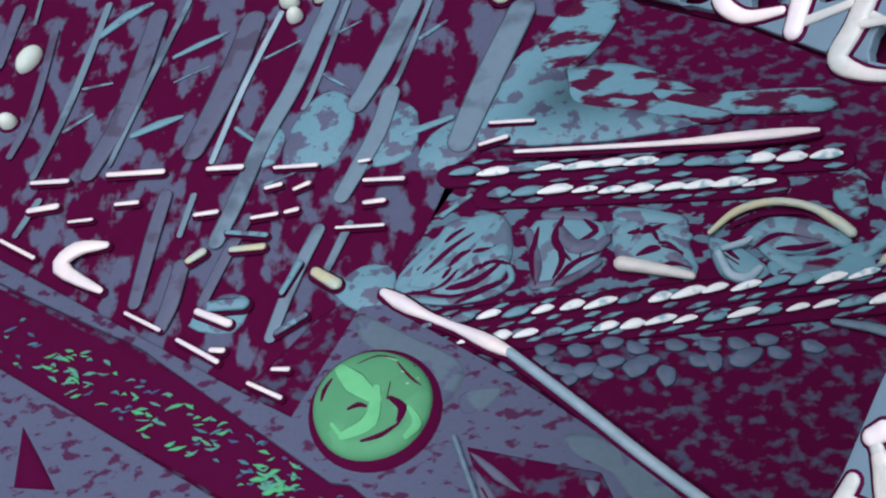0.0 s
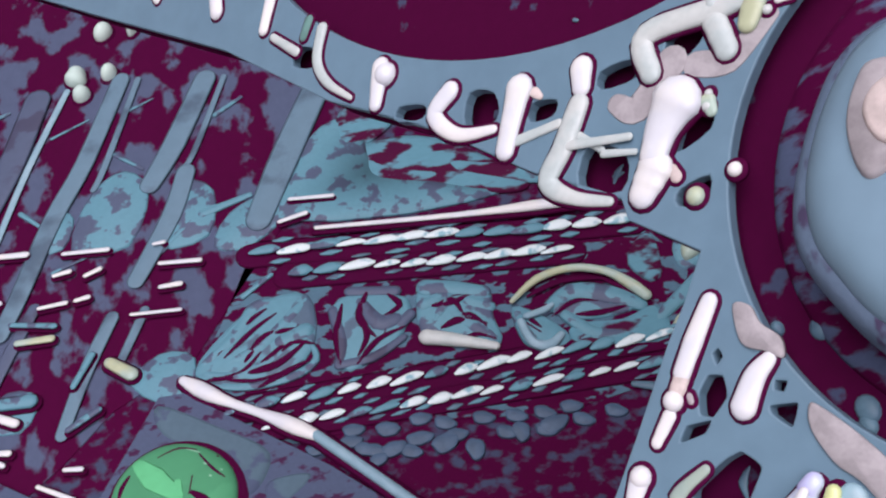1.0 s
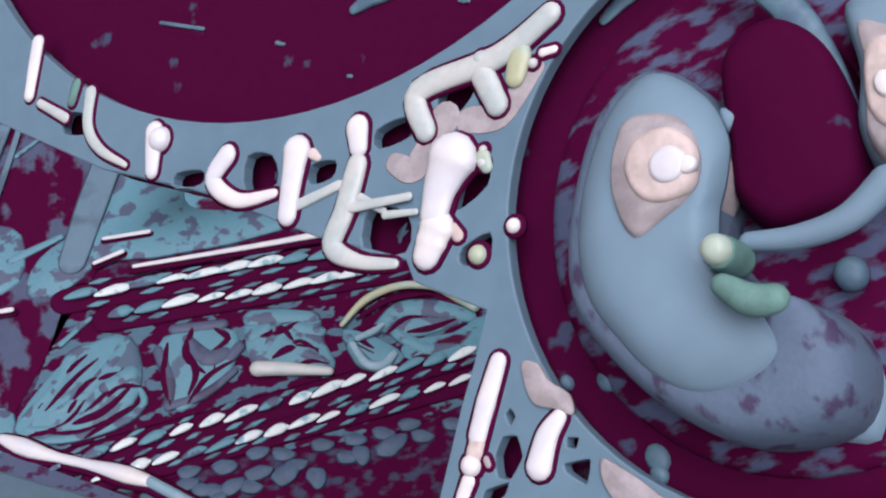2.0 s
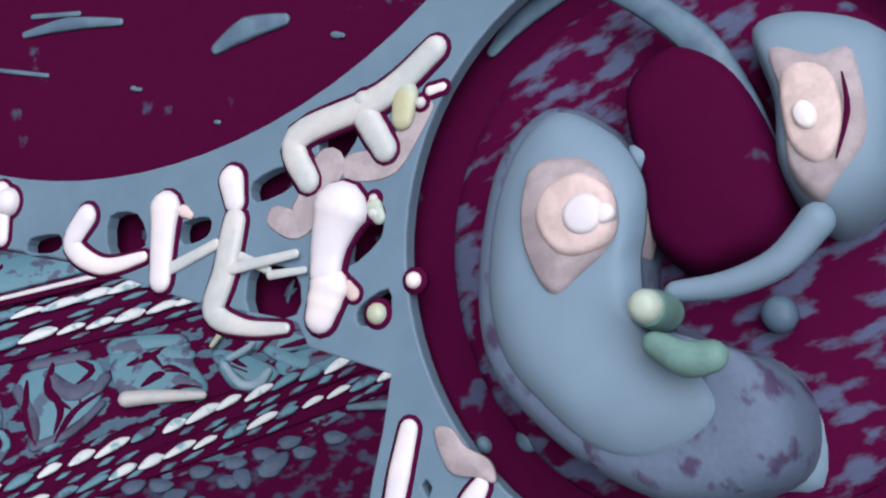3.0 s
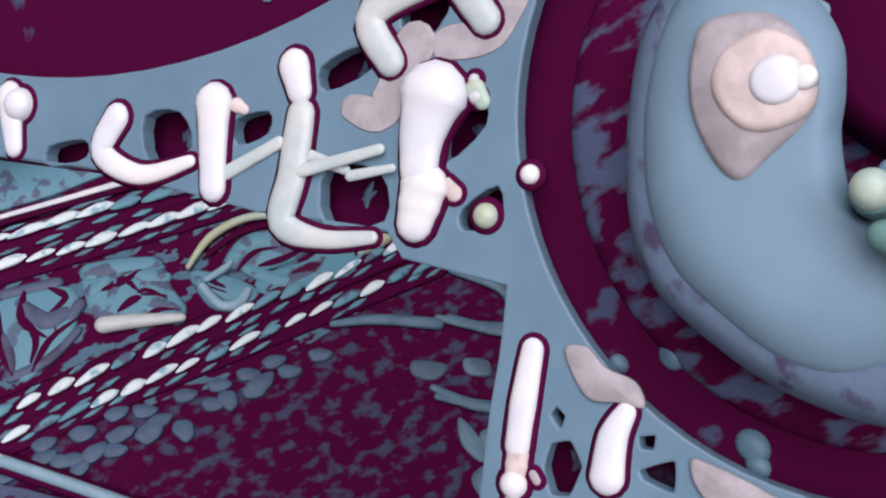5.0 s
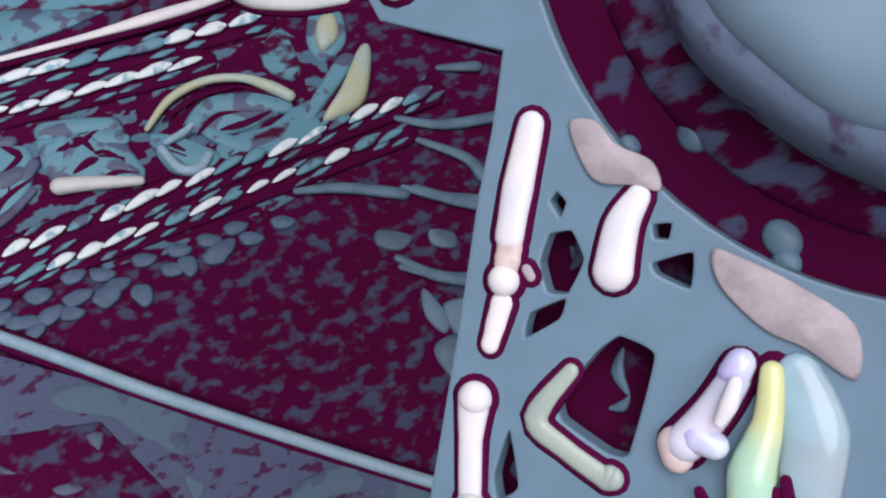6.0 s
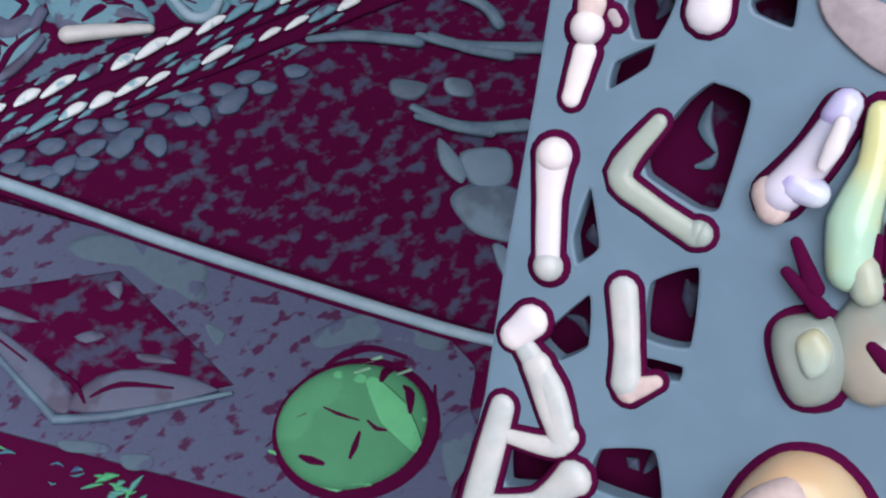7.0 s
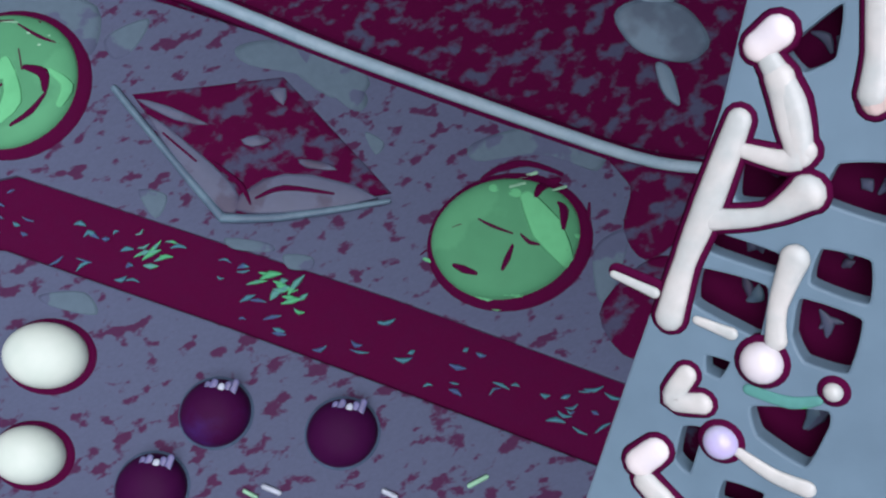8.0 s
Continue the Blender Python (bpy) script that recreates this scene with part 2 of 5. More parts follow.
# ---- far panel: ground plates ----
solo("backplate", FAR, plate([(-0.30, -0.22), (0.20, -0.22), (0.20, 0.26), (-0.30, 0.26)], 0.0, 0.012), M_WISP,
     "dark aubergine stone backplate with slate wisps", "panel", kind="structure", smooth=False)
solo("grey_field", FAR, plate([(-0.0632, 0.0375), (-0.0580, 0.0375), (-0.0307, 0.0167), (0.0004, -0.0114), (0.0310, -0.0418), (0.0332, -0.0480), (0.0335, -0.0565), (0.0311, -0.0687), (0.0205, -0.0803), (0.0136, -0.0733), (-0.0146, -0.0463), (-0.0438, -0.0202), (-0.0647, -0.0015), (-0.0686, -0.0007), (-0.0851, 0.0126), (-0.1113, 0.0336), (-0.1482, 0.0551), (-0.1581, 0.0619), (-0.1595, 0.0683), (-0.1116, 0.0364), (-0.0891, 0.0214), (-0.0771, 0.0140)], 0.0016, 0.0016, chamfer=0.0004),
     M_GREY, "grey slate field with dark mottles", "panel", kind="structure", smooth=False)
solo("lower_field", FAR, plate([(-0.1561, 0.0407), (-0.1438, 0.0329), (-0.0925, -0.0010), (-0.0707, -0.0128), (-0.0417, -0.0393), (-0.0204, -0.0596), (0.0048, -0.0841), (0.0219, -0.0985), (-0.0042, -0.1420), (-0.1557, -0.0620), (-0.2030, 0.0072)], 0.0016, 0.0016, chamfer=0.0004),
     M_GREY, "grey slate field with set stones", "panel", kind="structure", smooth=False)

solo("frieze_bed", FAR, plate([(-0.0418, 0.0728), (-0.0111, 0.0697), (0.0393, 0.0629), (0.0480, 0.0478), (0.0400, 0.0255), (0.0641, 0.0359), (0.0546, 0.0251), (0.0142, 0.0194), (-0.0169, 0.0235), (-0.0373, 0.0228), (-0.0503, 0.0315), (-0.0569, 0.0392), (-0.0491, 0.0552)], 0.0002, 0.0002), M_FRIEZE,
     "dark frieze bed with teal wisps", "panel", kind="structure", smooth=False)
solo("screen_bed", FAR, plate([(-0.1669, 0.0631), (-0.2183, 0.2365), (-0.0204, 0.1932), (-0.0032, 0.1231), (-0.0200, 0.0966), (-0.0387, 0.0713), (-0.0558, 0.0458), (-0.0727, 0.0367), (-0.0821, 0.0270), (-0.0891, 0.0214), (-0.1116, 0.0364)], 0.0002, 0.0002), M_SCREEN,
     "dark screen bed with dusky patches", "panel", kind="structure", smooth=False)
# pale bars of the V
bar = thing("bright_bar", FAR, -0.0581, 0.0388, "tapering bright white metal bar on the backplate", "bar")
LINE = [(-0.0579, 0.0399), (-0.0505, 0.0342), (-0.0407, 0.0283), (-0.0323, 0.0226)]
part("bar", tube(LINE, [0.0010, 0.0019, 0.0010, 0.0010, 0.0018, 0.0011], 0.0022, 0.6), M_WHITE, bar)
part("rim", tube(LINE, [0.0018, 0.0027, 0.0018, 0.0018, 0.0026, 0.0019], 0.0012, 0.4), M_DARK, bar)
bar = thing("pale_bar", FAR, -0.0300, 0.0175, "long pale blue metal bar on the backplate", "bar")
LINE = [(-0.0323, 0.0226), (-0.0195, 0.0095), (-0.0080, -0.0027), (0.0100, -0.0204), (0.0309, -0.0402), (0.0404, -0.0465)]
part("bar", tube(LINE, [0.0011, 0.0012, 0.0011, 0.0010], 0.0022, 0.9), M_PALE, bar)
part("rim", tube(LINE, [0.0020, 0.0021, 0.0020, 0.0018], 0.0012, 0.5), M_DARK, bar)
bar = thing("bright_bar", FAR, -0.0283, 0.0728, "long white metal bar thickening to one end", "bar")
part("bar", tube([(-0.0280, 0.0722), (0.0033, 0.0691), (0.0222, 0.0680), (0.0359, 0.0673)], [0.0005, 0.0006, 0.0008, 0.0014, 0.0013, 0.0006], 0.0022, 0.6), M_WHITE, bar)
part("rim", tube([(-0.0280, 0.0722), (0.0033, 0.0691), (0.0222, 0.0680), (0.0359, 0.0673)], [0.0013, 0.0014, 0.0016, 0.0022, 0.0021, 0.0014], 0.0012, 0.4), M_DARK, bar)

# ---- rope mouldings ----
def rope(a, b, count, size, mat, label, lean):
    ob = thing("rope_moulding", FAR, *a, label, "moulding", "rope mouldings")
    rng = random.Random(count * 7 + 1)
    way = Vector((b[0] - a[0], b[1] - a[1]))
    step = way.length / count
    way.normalize()
    turn = Matrix.Rotation(radians(lean), 2)
    part("channel", tube([a, b], [size * 1.1, size * 1.1], 0.0003, 0.15), M_DARK, ob)
    for i in range(count):
        p = Vector(between(a, b, (i + 0.5) / count)) + Vector((rng.uniform(-1, 1), rng.uniform(-1, 1))) * size * 0.15
        s = turn @ way
        half = step * rng.uniform(0.36, 0.58)
        r = size * rng.uniform(0.26, 0.48)
        part("strand", tube([tuple(p - s * half), tuple(p + s * half * 0.2 + Vector((0, size * 0.08))), tuple(p + s * half)], [r * 0.35, r * 0.8, r, r * 0.9, r * 0.4], size * 0.5, 0.42, 8, 5), mat if rng.random() < 0.68 else M_TEAL, ob)
        for side in (-1, 1):
            if rng.random() < 0.25:
                continue
            e = p + way * step * rng.uniform(0.2, 0.7) + Vector((-way.y, way.x)) * size * side * rng.uniform(0.35, 0.95)
            part("strand", tube([tuple(e - s * half * 0.7), tuple(e), tuple(e + s * half * 0.7)], [r * 0.15, r * 0.6, r * 0.15], size * 0.3, 0.4, 6, 2), M_CARVED if rng.random() < 0.7 else M_SLATEBLUE, ob)


rope((-0.0429, 0.0692), (0.0393, 0.0607), 13, 0.00317, M_BEAD, "twisted pale metal rope moulding", 6)
rope((-0.0353, 0.0621), (0.0249, 0.0559), 10, 0.00312, M_BEAD, "twisted pale metal rope moulding", 8)
rope((-0.0502, 0.0321), (0.0629, 0.0318), 20, 0.00292, M_BEAD, "twisted pale metal rope moulding", 12)
rope((-0.0426, 0.0269), (0.0536, 0.0256), 18, 0.00267, M_BEAD, "twisted pale metal rope moulding", 10)

# ---- near panel: pierced plate over an added dark back ----
EDGE = [(-0.2348, 0.1561), (-0.1449, 0.0967), (-0.0992, 0.0673), (-0.0723, 0.0456), (-0.0498, 0.0316), (-0.0329, 0.0184), (-0.0194, 0.0098), (-0.0189, 0.0066), (-0.0096, -0.0005), (-0.0115, -0.0039), (-0.0130, -0.0064), (-0.0160, -0.0108), (-0.0223, -0.0213), (-0.0296, -0.0329), (-0.0360, -0.0438), (-0.0430, -0.0535), (-0.0511, -0.0644)]
OUTLINE = EDGE + [(-0.0720, -0.0930), (-0.1200, -0.1550), (0.05, -0.22), (0.40, -0.20), (0.40, 0.20), (0.10, 0.26), (-0.14, 0.24), (-0.2448, 0.1761)]
BAY, RING, RING_R = (-0.0213, 0.1151), (0.0275, -0.0003), 0.0334
HOLES = [circle(*BAY, 0.0833, 96, 0.0748, -50.8), circle(*RING, 0.0342, 72, 0.0325, -95.0)]


def hole(*pts, tight=False):
    """A rounded opening; tight: with straighter sides and short corners."""
    if tight:
        pts = [between(a, b, u) for a, b in zip(pts, pts[1:] + pts[:1]) for u in (0.15, 0.85)]
    HOLES.append([tuple(p) for p in smoothed(pts, 3, True)])


hole((-0.0358, -0.0488), (-0.0315, -0.0499), (-0.0323, -0.0514), (-0.0345, -0.0527), (-0.0371, -0.0519), tight=True)
hole((-0.0401, -0.0540), (-0.0346, -0.0574), (-0.0354, -0.0591), (-0.0410, -0.0557), tight=True)
hole((-0.0421, -0.0571), (-0.0364, -0.0600), (-0.0386, -0.0646), (-0.0399, -0.0637), (-0.0438, -0.0604), tight=True)
hole((-0.0311, -0.0576), (-0.0273, -0.0595), (-0.0285, -0.0633), (-0.0329, -0.0605), tight=True)
hole((-0.0341, -0.0615), (-0.0293, -0.0644), (-0.0319, -0.0691), (-0.0353, -0.0674), (-0.0357, -0.0650), tight=True)
hole((-0.0414, -0.0708), (-0.0345, -0.0722), (-0.0348, -0.0736), (-0.0380, -0.0774), (-0.0416, -0.0738), tight=True)
hole((-0.0278, -0.0508), (-0.0232, -0.0520), (-0.0245, -0.0571), (-0.0300, -0.0536), tight=True)
hole((-0.0440, -0.0654), (-0.0420, -0.0664), (-0.0434, -0.0678), (-0.0445, -0.0670), tight=True)
hole((-0.0485, -0.0720), (-0.0465, -0.0724), (-0.0493, -0.0769), (-0.0503, -0.0753), tight=True)
hole((-0.0461, -0.0778), (-0.0426, -0.0795), (-0.0438, -0.0815), (-0.0475, -0.0803), tight=True)
hole((-0.0188, -0.0388), (-0.0146, -0.0388), (-0.0176, -0.0449), (-0.0209, -0.0430), tight=True)
hole((-0.0216, -0.0444), (-0.0187, -0.0461), (-0.0194, -0.0471), (-0.0221, -0.0457), tight=True)
hole((-0.0294, -0.0405), (-0.0238, -0.0382), (-0.0256, -0.0424), (-0.0284, -0.0428), tight=True)
hole((-0.0235, -0.0334), (-0.0207, -0.0300), (-0.0218, -0.0350), (-0.0240, -0.0356), tight=True)
hole((-0.0103, -0.0136), (-0.0095, -0.0131), (-0.0091, -0.0142), (-0.0100, -0.0151), tight=True)
hole((-0.0130, -0.0180), (-0.0114, -0.0161), (-0.0095, -0.0165), (-0.0094, -0.0191), (-0.0117, -0.0212), (-0.0133, -0.0205), tight=True)
hole((-0.0166, -0.0234), (-0.0154, -0.0216), (-0.0120, -0.0215), (-0.0131, -0.0229), tight=True)
hole((-0.0031, -0.0185), (-0.0017, -0.0189), (-0.0024, -0.0200), (-0.0034, -0.0195), tight=True)
hole((-0.0043, -0.0213), (-0.0009, -0.0216), (-0.0022, -0.0243), (-0.0043, -0.0222), tight=True)
hole((-0.0089, -0.0258), (-0.0066, -0.0281), (-0.0118, -0.0352), (-0.0133, -0.0345), (-0.0161, -0.0308), (-0.0157, -0.0291), (-0.0111, -0.0264), tight=True)
hole((-0.0087, 0.0300), (-0.0035, 0.0299), (-0.0044, 0.0272), (-0.0091, 0.0255))
hole((-0.0196, 0.0291), (-0.0146, 0.0289), (-0.0144, 0.0261), (-0.0199, 0.0265))
hole((-0.0424, 0.0350), (-0.0379, 0.0332), (-0.0380, 0.0288), (-0.0437, 0.0300))
hole((-0.0567, 0.0382), (-0.0516, 0.0366), (-0.0520, 0.0346), (-0.0572, 0.0358))
hole((-0.0231, 0.0191), (-0.0177, 0.0157), (-0.0192, 0.0110), (-0.0255, 0.0137))
hole((-0.0108, 0.0083), (-0.0065, 0.0088), (-0.0077, 0.0055), (-0.0114, 0.0063))
hole((-0.0084, 0.0175), (-0.0047, 0.0178), (-0.0052, 0.0149), (-0.0105, 0.0135))
hole((-0.0314, 0.0289), (-0.0273, 0.0278), (-0.0283, 0.0257), (-0.0322, 0.0263))
hole((-0.0790, 0.0590), (-0.0745, 0.0565), (-0.0752, 0.0535), (-0.0805, 0.0560))

solo("pierced_plate", NEAR, plate(OUTLINE, 0.0, 0.002, HOLES, chamfer=0.0003), M_PLATE,
     "blue-grey metal plate pierced with rounded openings", "panel", kind="structure", smooth=False)
# added sheet that gives the openings their dark
solo("dark_back", NEAR, plate([(p[0] + 0.001, p[1] - 0.001) for p in EDGE[::1]] + OUTLINE[len(EDGE):], -0.005, 0.002), M_BACK,
     "dark sheet added behind the pierced plate to darken its openings", "panel", kind="structure", smooth=False)

def pillow(outline, h=0.001, z=0.0, rings=6, steps=4, flat=2.0, mound=0.0):
    """A soft raised shape with the given outline."""
    loop = smoothed(outline, steps, True)
    c = sum(loop, Vector((0, 0))) / len(loop)
    bm, loops = bmesh.new(), []
    loops.append([bm.verts.new((*p, z - 0.0006)) for p in loop])
    for i in range(rings):
        a = i / rings * math.pi / 2
        k = math.cos(a) ** (1 / flat)
        up = math.sin(a)
        if mound:
            k = 1 - i / rings
            up = 1 - k ** mound
        loops.append([bm.verts.new((*(c + (p - c) * k), z + h * up)) for p in loop])
    top, m = bm.verts.new((*c, z + h)), len(loop)
    for a, b in zip(loops, loops[1:]):
        for j in range(m):
            bm.faces.new((a[j], a[(j + 1) % m], b[(j + 1) % m], b[j]))
    for j in range(m):
        bm.faces.new((loops[-1][j], loops[-1][(j + 1) % m], top))
    bm.faces.new(loops[0][::-1])
    return bm


rng = random.Random(11)
for loop in HOLES[2:]:
    c = sum((Vector(p) for p in loop), Vector((0, 0))) / len(loop)
    size = max((Vector(p) - c).length for p in loop)
    if size < 0.0025 or min((c - Vector(q)).length for q in EDGE) < 0.005:
        continue
    for k in range(2):
        p = c + Vector((rng.uniform(-0.25, 0.25), rng.uniform(-0.25, 0.25))) * size
        a = rng.uniform(0, math.pi)
        q = Vector((math.cos(a), math.sin(a))) * size * rng.uniform(0.15, 0.4)
        bend = Vector((-q.y, q.x)) * rng.uniform(-0.5, 0.5)
        solo("well_streak", NEAR, tube([tuple(p - q), tuple(p + bend), tuple(p + q)], [0.0002, rng.uniform(0.0004, 0.0009), 0.00015], -0.0048, 0.4, 8), rng.choice((M_DUSKSLAT, M_SLATEBLUE)),
             "dusky blue streak on the dark back sheet", "inlay", "streaks in the openings", x=p.x, y=p.y, z=-0.005)

stand = thing("panel_stand", FAR, 0.12, 0.0, "dark stand that carries the raised panel", "stand")
for u, v in ((0.385, -0.165), (0.385, 0.185)):
    foot = NEAR @ Vector((u, v, -0.007))
    part("post", box(foot.x - 0.004, foot.y - 0.004, 0.0, foot.x + 0.004, foot.y + 0.004, foot.z + 0.0015), M_WOOD, stand, smooth=False)

# ---- the round boss in its dark well, reflections modelled as coloured pieces ----
WELL = -0.005
boss = thing("round_boss", NEAR, *RING, "round boss of satin blue-grey lobes in a dark well", "boss", z=WELL)
part("dish", dome(*RING, RING_R * 0.90, RING_R * 0.86, -95, 0.0022, WELL, 6, 56, 3), M_DISH, boss, "dusky dish with dark wisps")
# the dome's dim and reflecting zones are painted as a skirt and a lobe
part("skirt", pillow([(0.0218, 0.0179), (0.0145, 0.0162), (0.0092, 0.0096), (0.0052, 0.0011), (0.0041, -0.0062), (0.0066, -0.0129), (0.0114, -0.0202), (0.0189, -0.0261), (0.0287, -0.0267), (0.0324, -0.0211), (0.0311, -0.0154), (0.0260, -0.0111), (0.0224, -0.0061), (0.0245, 0.0020), (0.0264, 0.0098)], 0.0128, WELL + 0.0015, 12, 5, 7), M_DOMEDIM, boss, "dim zone of the satin dome modelled as a wispy skirt")
lobe = part("lobe", pillow([(0.0221, 0.0150), (0.0167, 0.0135), (0.0117, 0.0078), (0.0082, 0.0001), (0.0077, -0.0064), (0.0098, -0.0119), (0.0126, -0.0167), (0.0165, -0.0198), (0.0219, -0.0203), (0.0258, -0.0184), (0.0254, -0.0139), (0.0230, -0.0082), (0.0241, -0.0028), (0.0260, 0.0006), (0.0275, 0.0049), (0.0264, 0.0103)], 0.0030, 0.0088, 16, 5, 2.6, 6.0), M_DOME, boss, "satin lobe with its broad reflection put into the colour")
# rose, blush and white steps of the dome's highlight, stacked as coloured pieces
part("inlay", pillow([(0.0191, 0.0112), (0.0243, 0.0089), (0.0258, 0.0038), (0.0237, -0.0009), (0.0191, -0.0028), (0.0156, -0.0037), (0.0142, -0.0011), (0.0143, 0.0043), (0.0164, 0.0090)], 0.0120, 0.0009, 8, 4, 6), M_ROSE, lobe, "rose-grey step of the dome highlight, modelled in colour")
part("cabochon", pillow([(0.0229, 0.0071), (0.0250, 0.0040), (0.0237, 0.0001), (0.0206, -0.0007), (0.0178, 0.0008), (0.0170, 0.0045), (0.0191, 0.0071)], 0.0014, 0.0121, 6, 4, 5), M_BLUSH, lobe, "blush step of the dome highlight, modelled in colour")
part("stud", dome(0.0219, 0.0029, 0.0021, 0.0020, 0, 0.0008, 0.0132, 5, 24, 3), M_WHITE, lobe, "white glint of a lamp modelled on the dome")
part("stud", dome(0.0238, 0.0021, 0.0011, 0.0010, 0, 0.0007, 0.0132, 5, 24, 3), M_WHITE, lobe, "white glint of a lamp modelled on the dome")
part("nub", pillow([(0.0266, 0.0105), (0.0284, 0.0084), (0.0266, 0.0070), (0.0259, 0.0085)], 0.0030, 0.0015, 4), M_DOME, boss)
# the dark of the recess between the lobes, painted on a raised patch
part("lobe", pillow([(0.0278, 0.0170), (0.0343, 0.0193), (0.0389, 0.0148), (0.0404, 0.0067), (0.0394, -0.0008), (0.0359, -0.0058), (0.0317, -0.0058), (0.0269, -0.0046), (0.0243, 0.0002), (0.0254, 0.0060)], 0.0085, WELL + 0.001, 8, 5, 5), M_BACK, boss, "recess between the lobes modelled as a dark raised patch")
lobe = part("lobe", pillow([(0.0420, 0.0167), (0.0482, 0.0154), (0.0537, 0.0085), (0.0486, -0.0039), (0.0420, -0.0068), (0.0392, -0.0036), (0.0386, 0.0018), (0.0409, 0.0083)], 0.0105, WELL + 0.001, 9, 5, 3), M_DOME, boss, "satin lobe with its broad reflection put into the colour")
# second highlight, stacked in the same colour steps
part("inlay", pillow([(0.0428, 0.0130), (0.0469, 0.0100), (0.0503, 0.0086), (0.0481, -0.0000), (0.0436, -0.0033), (0.0409, -0.0041), (0.0396, 0.0002), (0.0418, 0.0068)], 0.0070, 0.0000, 8, 4, 6), M_ROSE, lobe, "rose-grey step of the dome highlight, modelled in colour")
part("cabochon", pillow([(0.0432, 0.0093), (0.0469, 0.0076), (0.0466, 0.0024), (0.0445, -0.0005), (0.0421, -0.0004), (0.0410, 0.0030)], 0.0016, 0.0060, 6, 4, 5), M_BLUSH, lobe, "blush step of the dome highlight, modelled in colour")
part("stud", dome(0.0434, 0.0040, 0.0011, 0.0015, 0, 0.0009, 0.0073, 5, 24, 3), M_WHITE, lobe, "white glint of a lamp modelled on the dome")
part("groove", tube([(0.0479, 0.0061), (0.0469, 0.0026), (0.0443, -0.0010)], [0.0001, 0.0003, 0.0001], 0.0077, 0.5, 8), M_DARK, lobe)
part("arm", tube([(0.0406, -0.0059), (0.0361, -0.0080), (0.0310, -0.0080), (0.0264, -0.0067)], [0.0017, 0.0015, 0.0013, 0.0010], 0.0095, 0.9), M_DOME, boss)
part("arm", tube([(0.0297, 0.0288), (0.0341, 0.0229), (0.0369, 0.0171), (0.0383, 0.0100), (0.0386, 0.0037)], [0.0009, 0.0016, 0.0019, 0.0016, 0.0012], 0.0022, 0.45), M_SLATEBLUE, boss)
part("arm", tube([(0.0142, 0.0310), (0.0185, 0.0327), (0.0246, 0.0335)], [0.0007, 0.0013, 0.0013], -0.0046, 0.35), M_SLATEBLUE, boss)
part("bead", dome(0.0329, -0.0110, 0.0018, 0.0019, 0, 0.0016, -0.001, 5, 18, 1.4), M_SLATEBLUE, boss)
part("stud", dome(0.0247, -0.0080, 0.0016, 0.0016, 0, 0.0016, 0.0155, 6, 20, 1.4), M_CREAM, boss, "pale green stud")
part("setting", dome(0.0247, -0.0081, 0.0019, 0.0019, 0, 0.0060, 0.0098, 6, 20, 8), M_MINT, boss)
part("bar", tube([(0.0240, -0.0113), (0.0262, -0.0136), (0.0283, -0.0142)], [0.0012, 0.0017, 0.0015], 0.0148, 0.8), M_MINT, boss, "sage green bar")
part("pillar", dome(0.0256, -0.0134, 0.0011, 0.0011, 0, 0.0150, 0.0, 6, 16, 8), M_MINT, boss)
part("swell", pillow([(0.0332, -0.0205), (0.0288, -0.0206), (0.0240, -0.0218), (0.0233, -0.0254), (0.0299, -0.0281)], 0.003, WELL, 5), M_DOME, boss)
for x, y, r in ((0.0012, -0.0076, 0.0011), (0.0015, -0.0127, 0.0012), (0.0051, -0.0231, 0.0015), (0.0048, -0.0249, 0.0011), (-0.0036, -0.0114, 0.0009)):
    part("bead", dome(x, y, r, r * 1.2, 20, 0.0008, WELL, 4, 14), M_SLATEBLUE, boss)

for pts, w in ((((-0.0528, 0.0712), (-0.0447, 0.0685), (-0.0356, 0.0637)), 0.0011), (((-0.0505, 0.0731), (-0.0422, 0.0689)), 0.0008), (((-0.0217, 0.0515), (-0.0167, 0.0517), (-0.0107, 0.0498)), 0.0018), (((-0.0594, 0.0686), (-0.0506, 0.0629)), 0.0007), (((-0.0363, 0.0529), (-0.0354, 0.0524)), 0.0006), (((-0.0044, 0.0441), (-0.0035, 0.0433)), 0.0007), (((-0.0367, 0.0533), (-0.0363, 0.0531)), 0.0007), (((-0.0047, 0.0441), (-0.0041, 0.0436)), 0.0008), (((-0.0252, 0.0419), (-0.0247, 0.0416)), 0.0006)):
    solo("well_streak", NEAR, tube(pts, [w * 0.5, w, w * 0.5], WELL + 0.0002, 0.4, 8), M_SLATEBLUE, "dusky blue streak on the dark back sheet", "inlay", "streaks in the well", x=pts[0][0], y=pts[0][1], z=WELL)

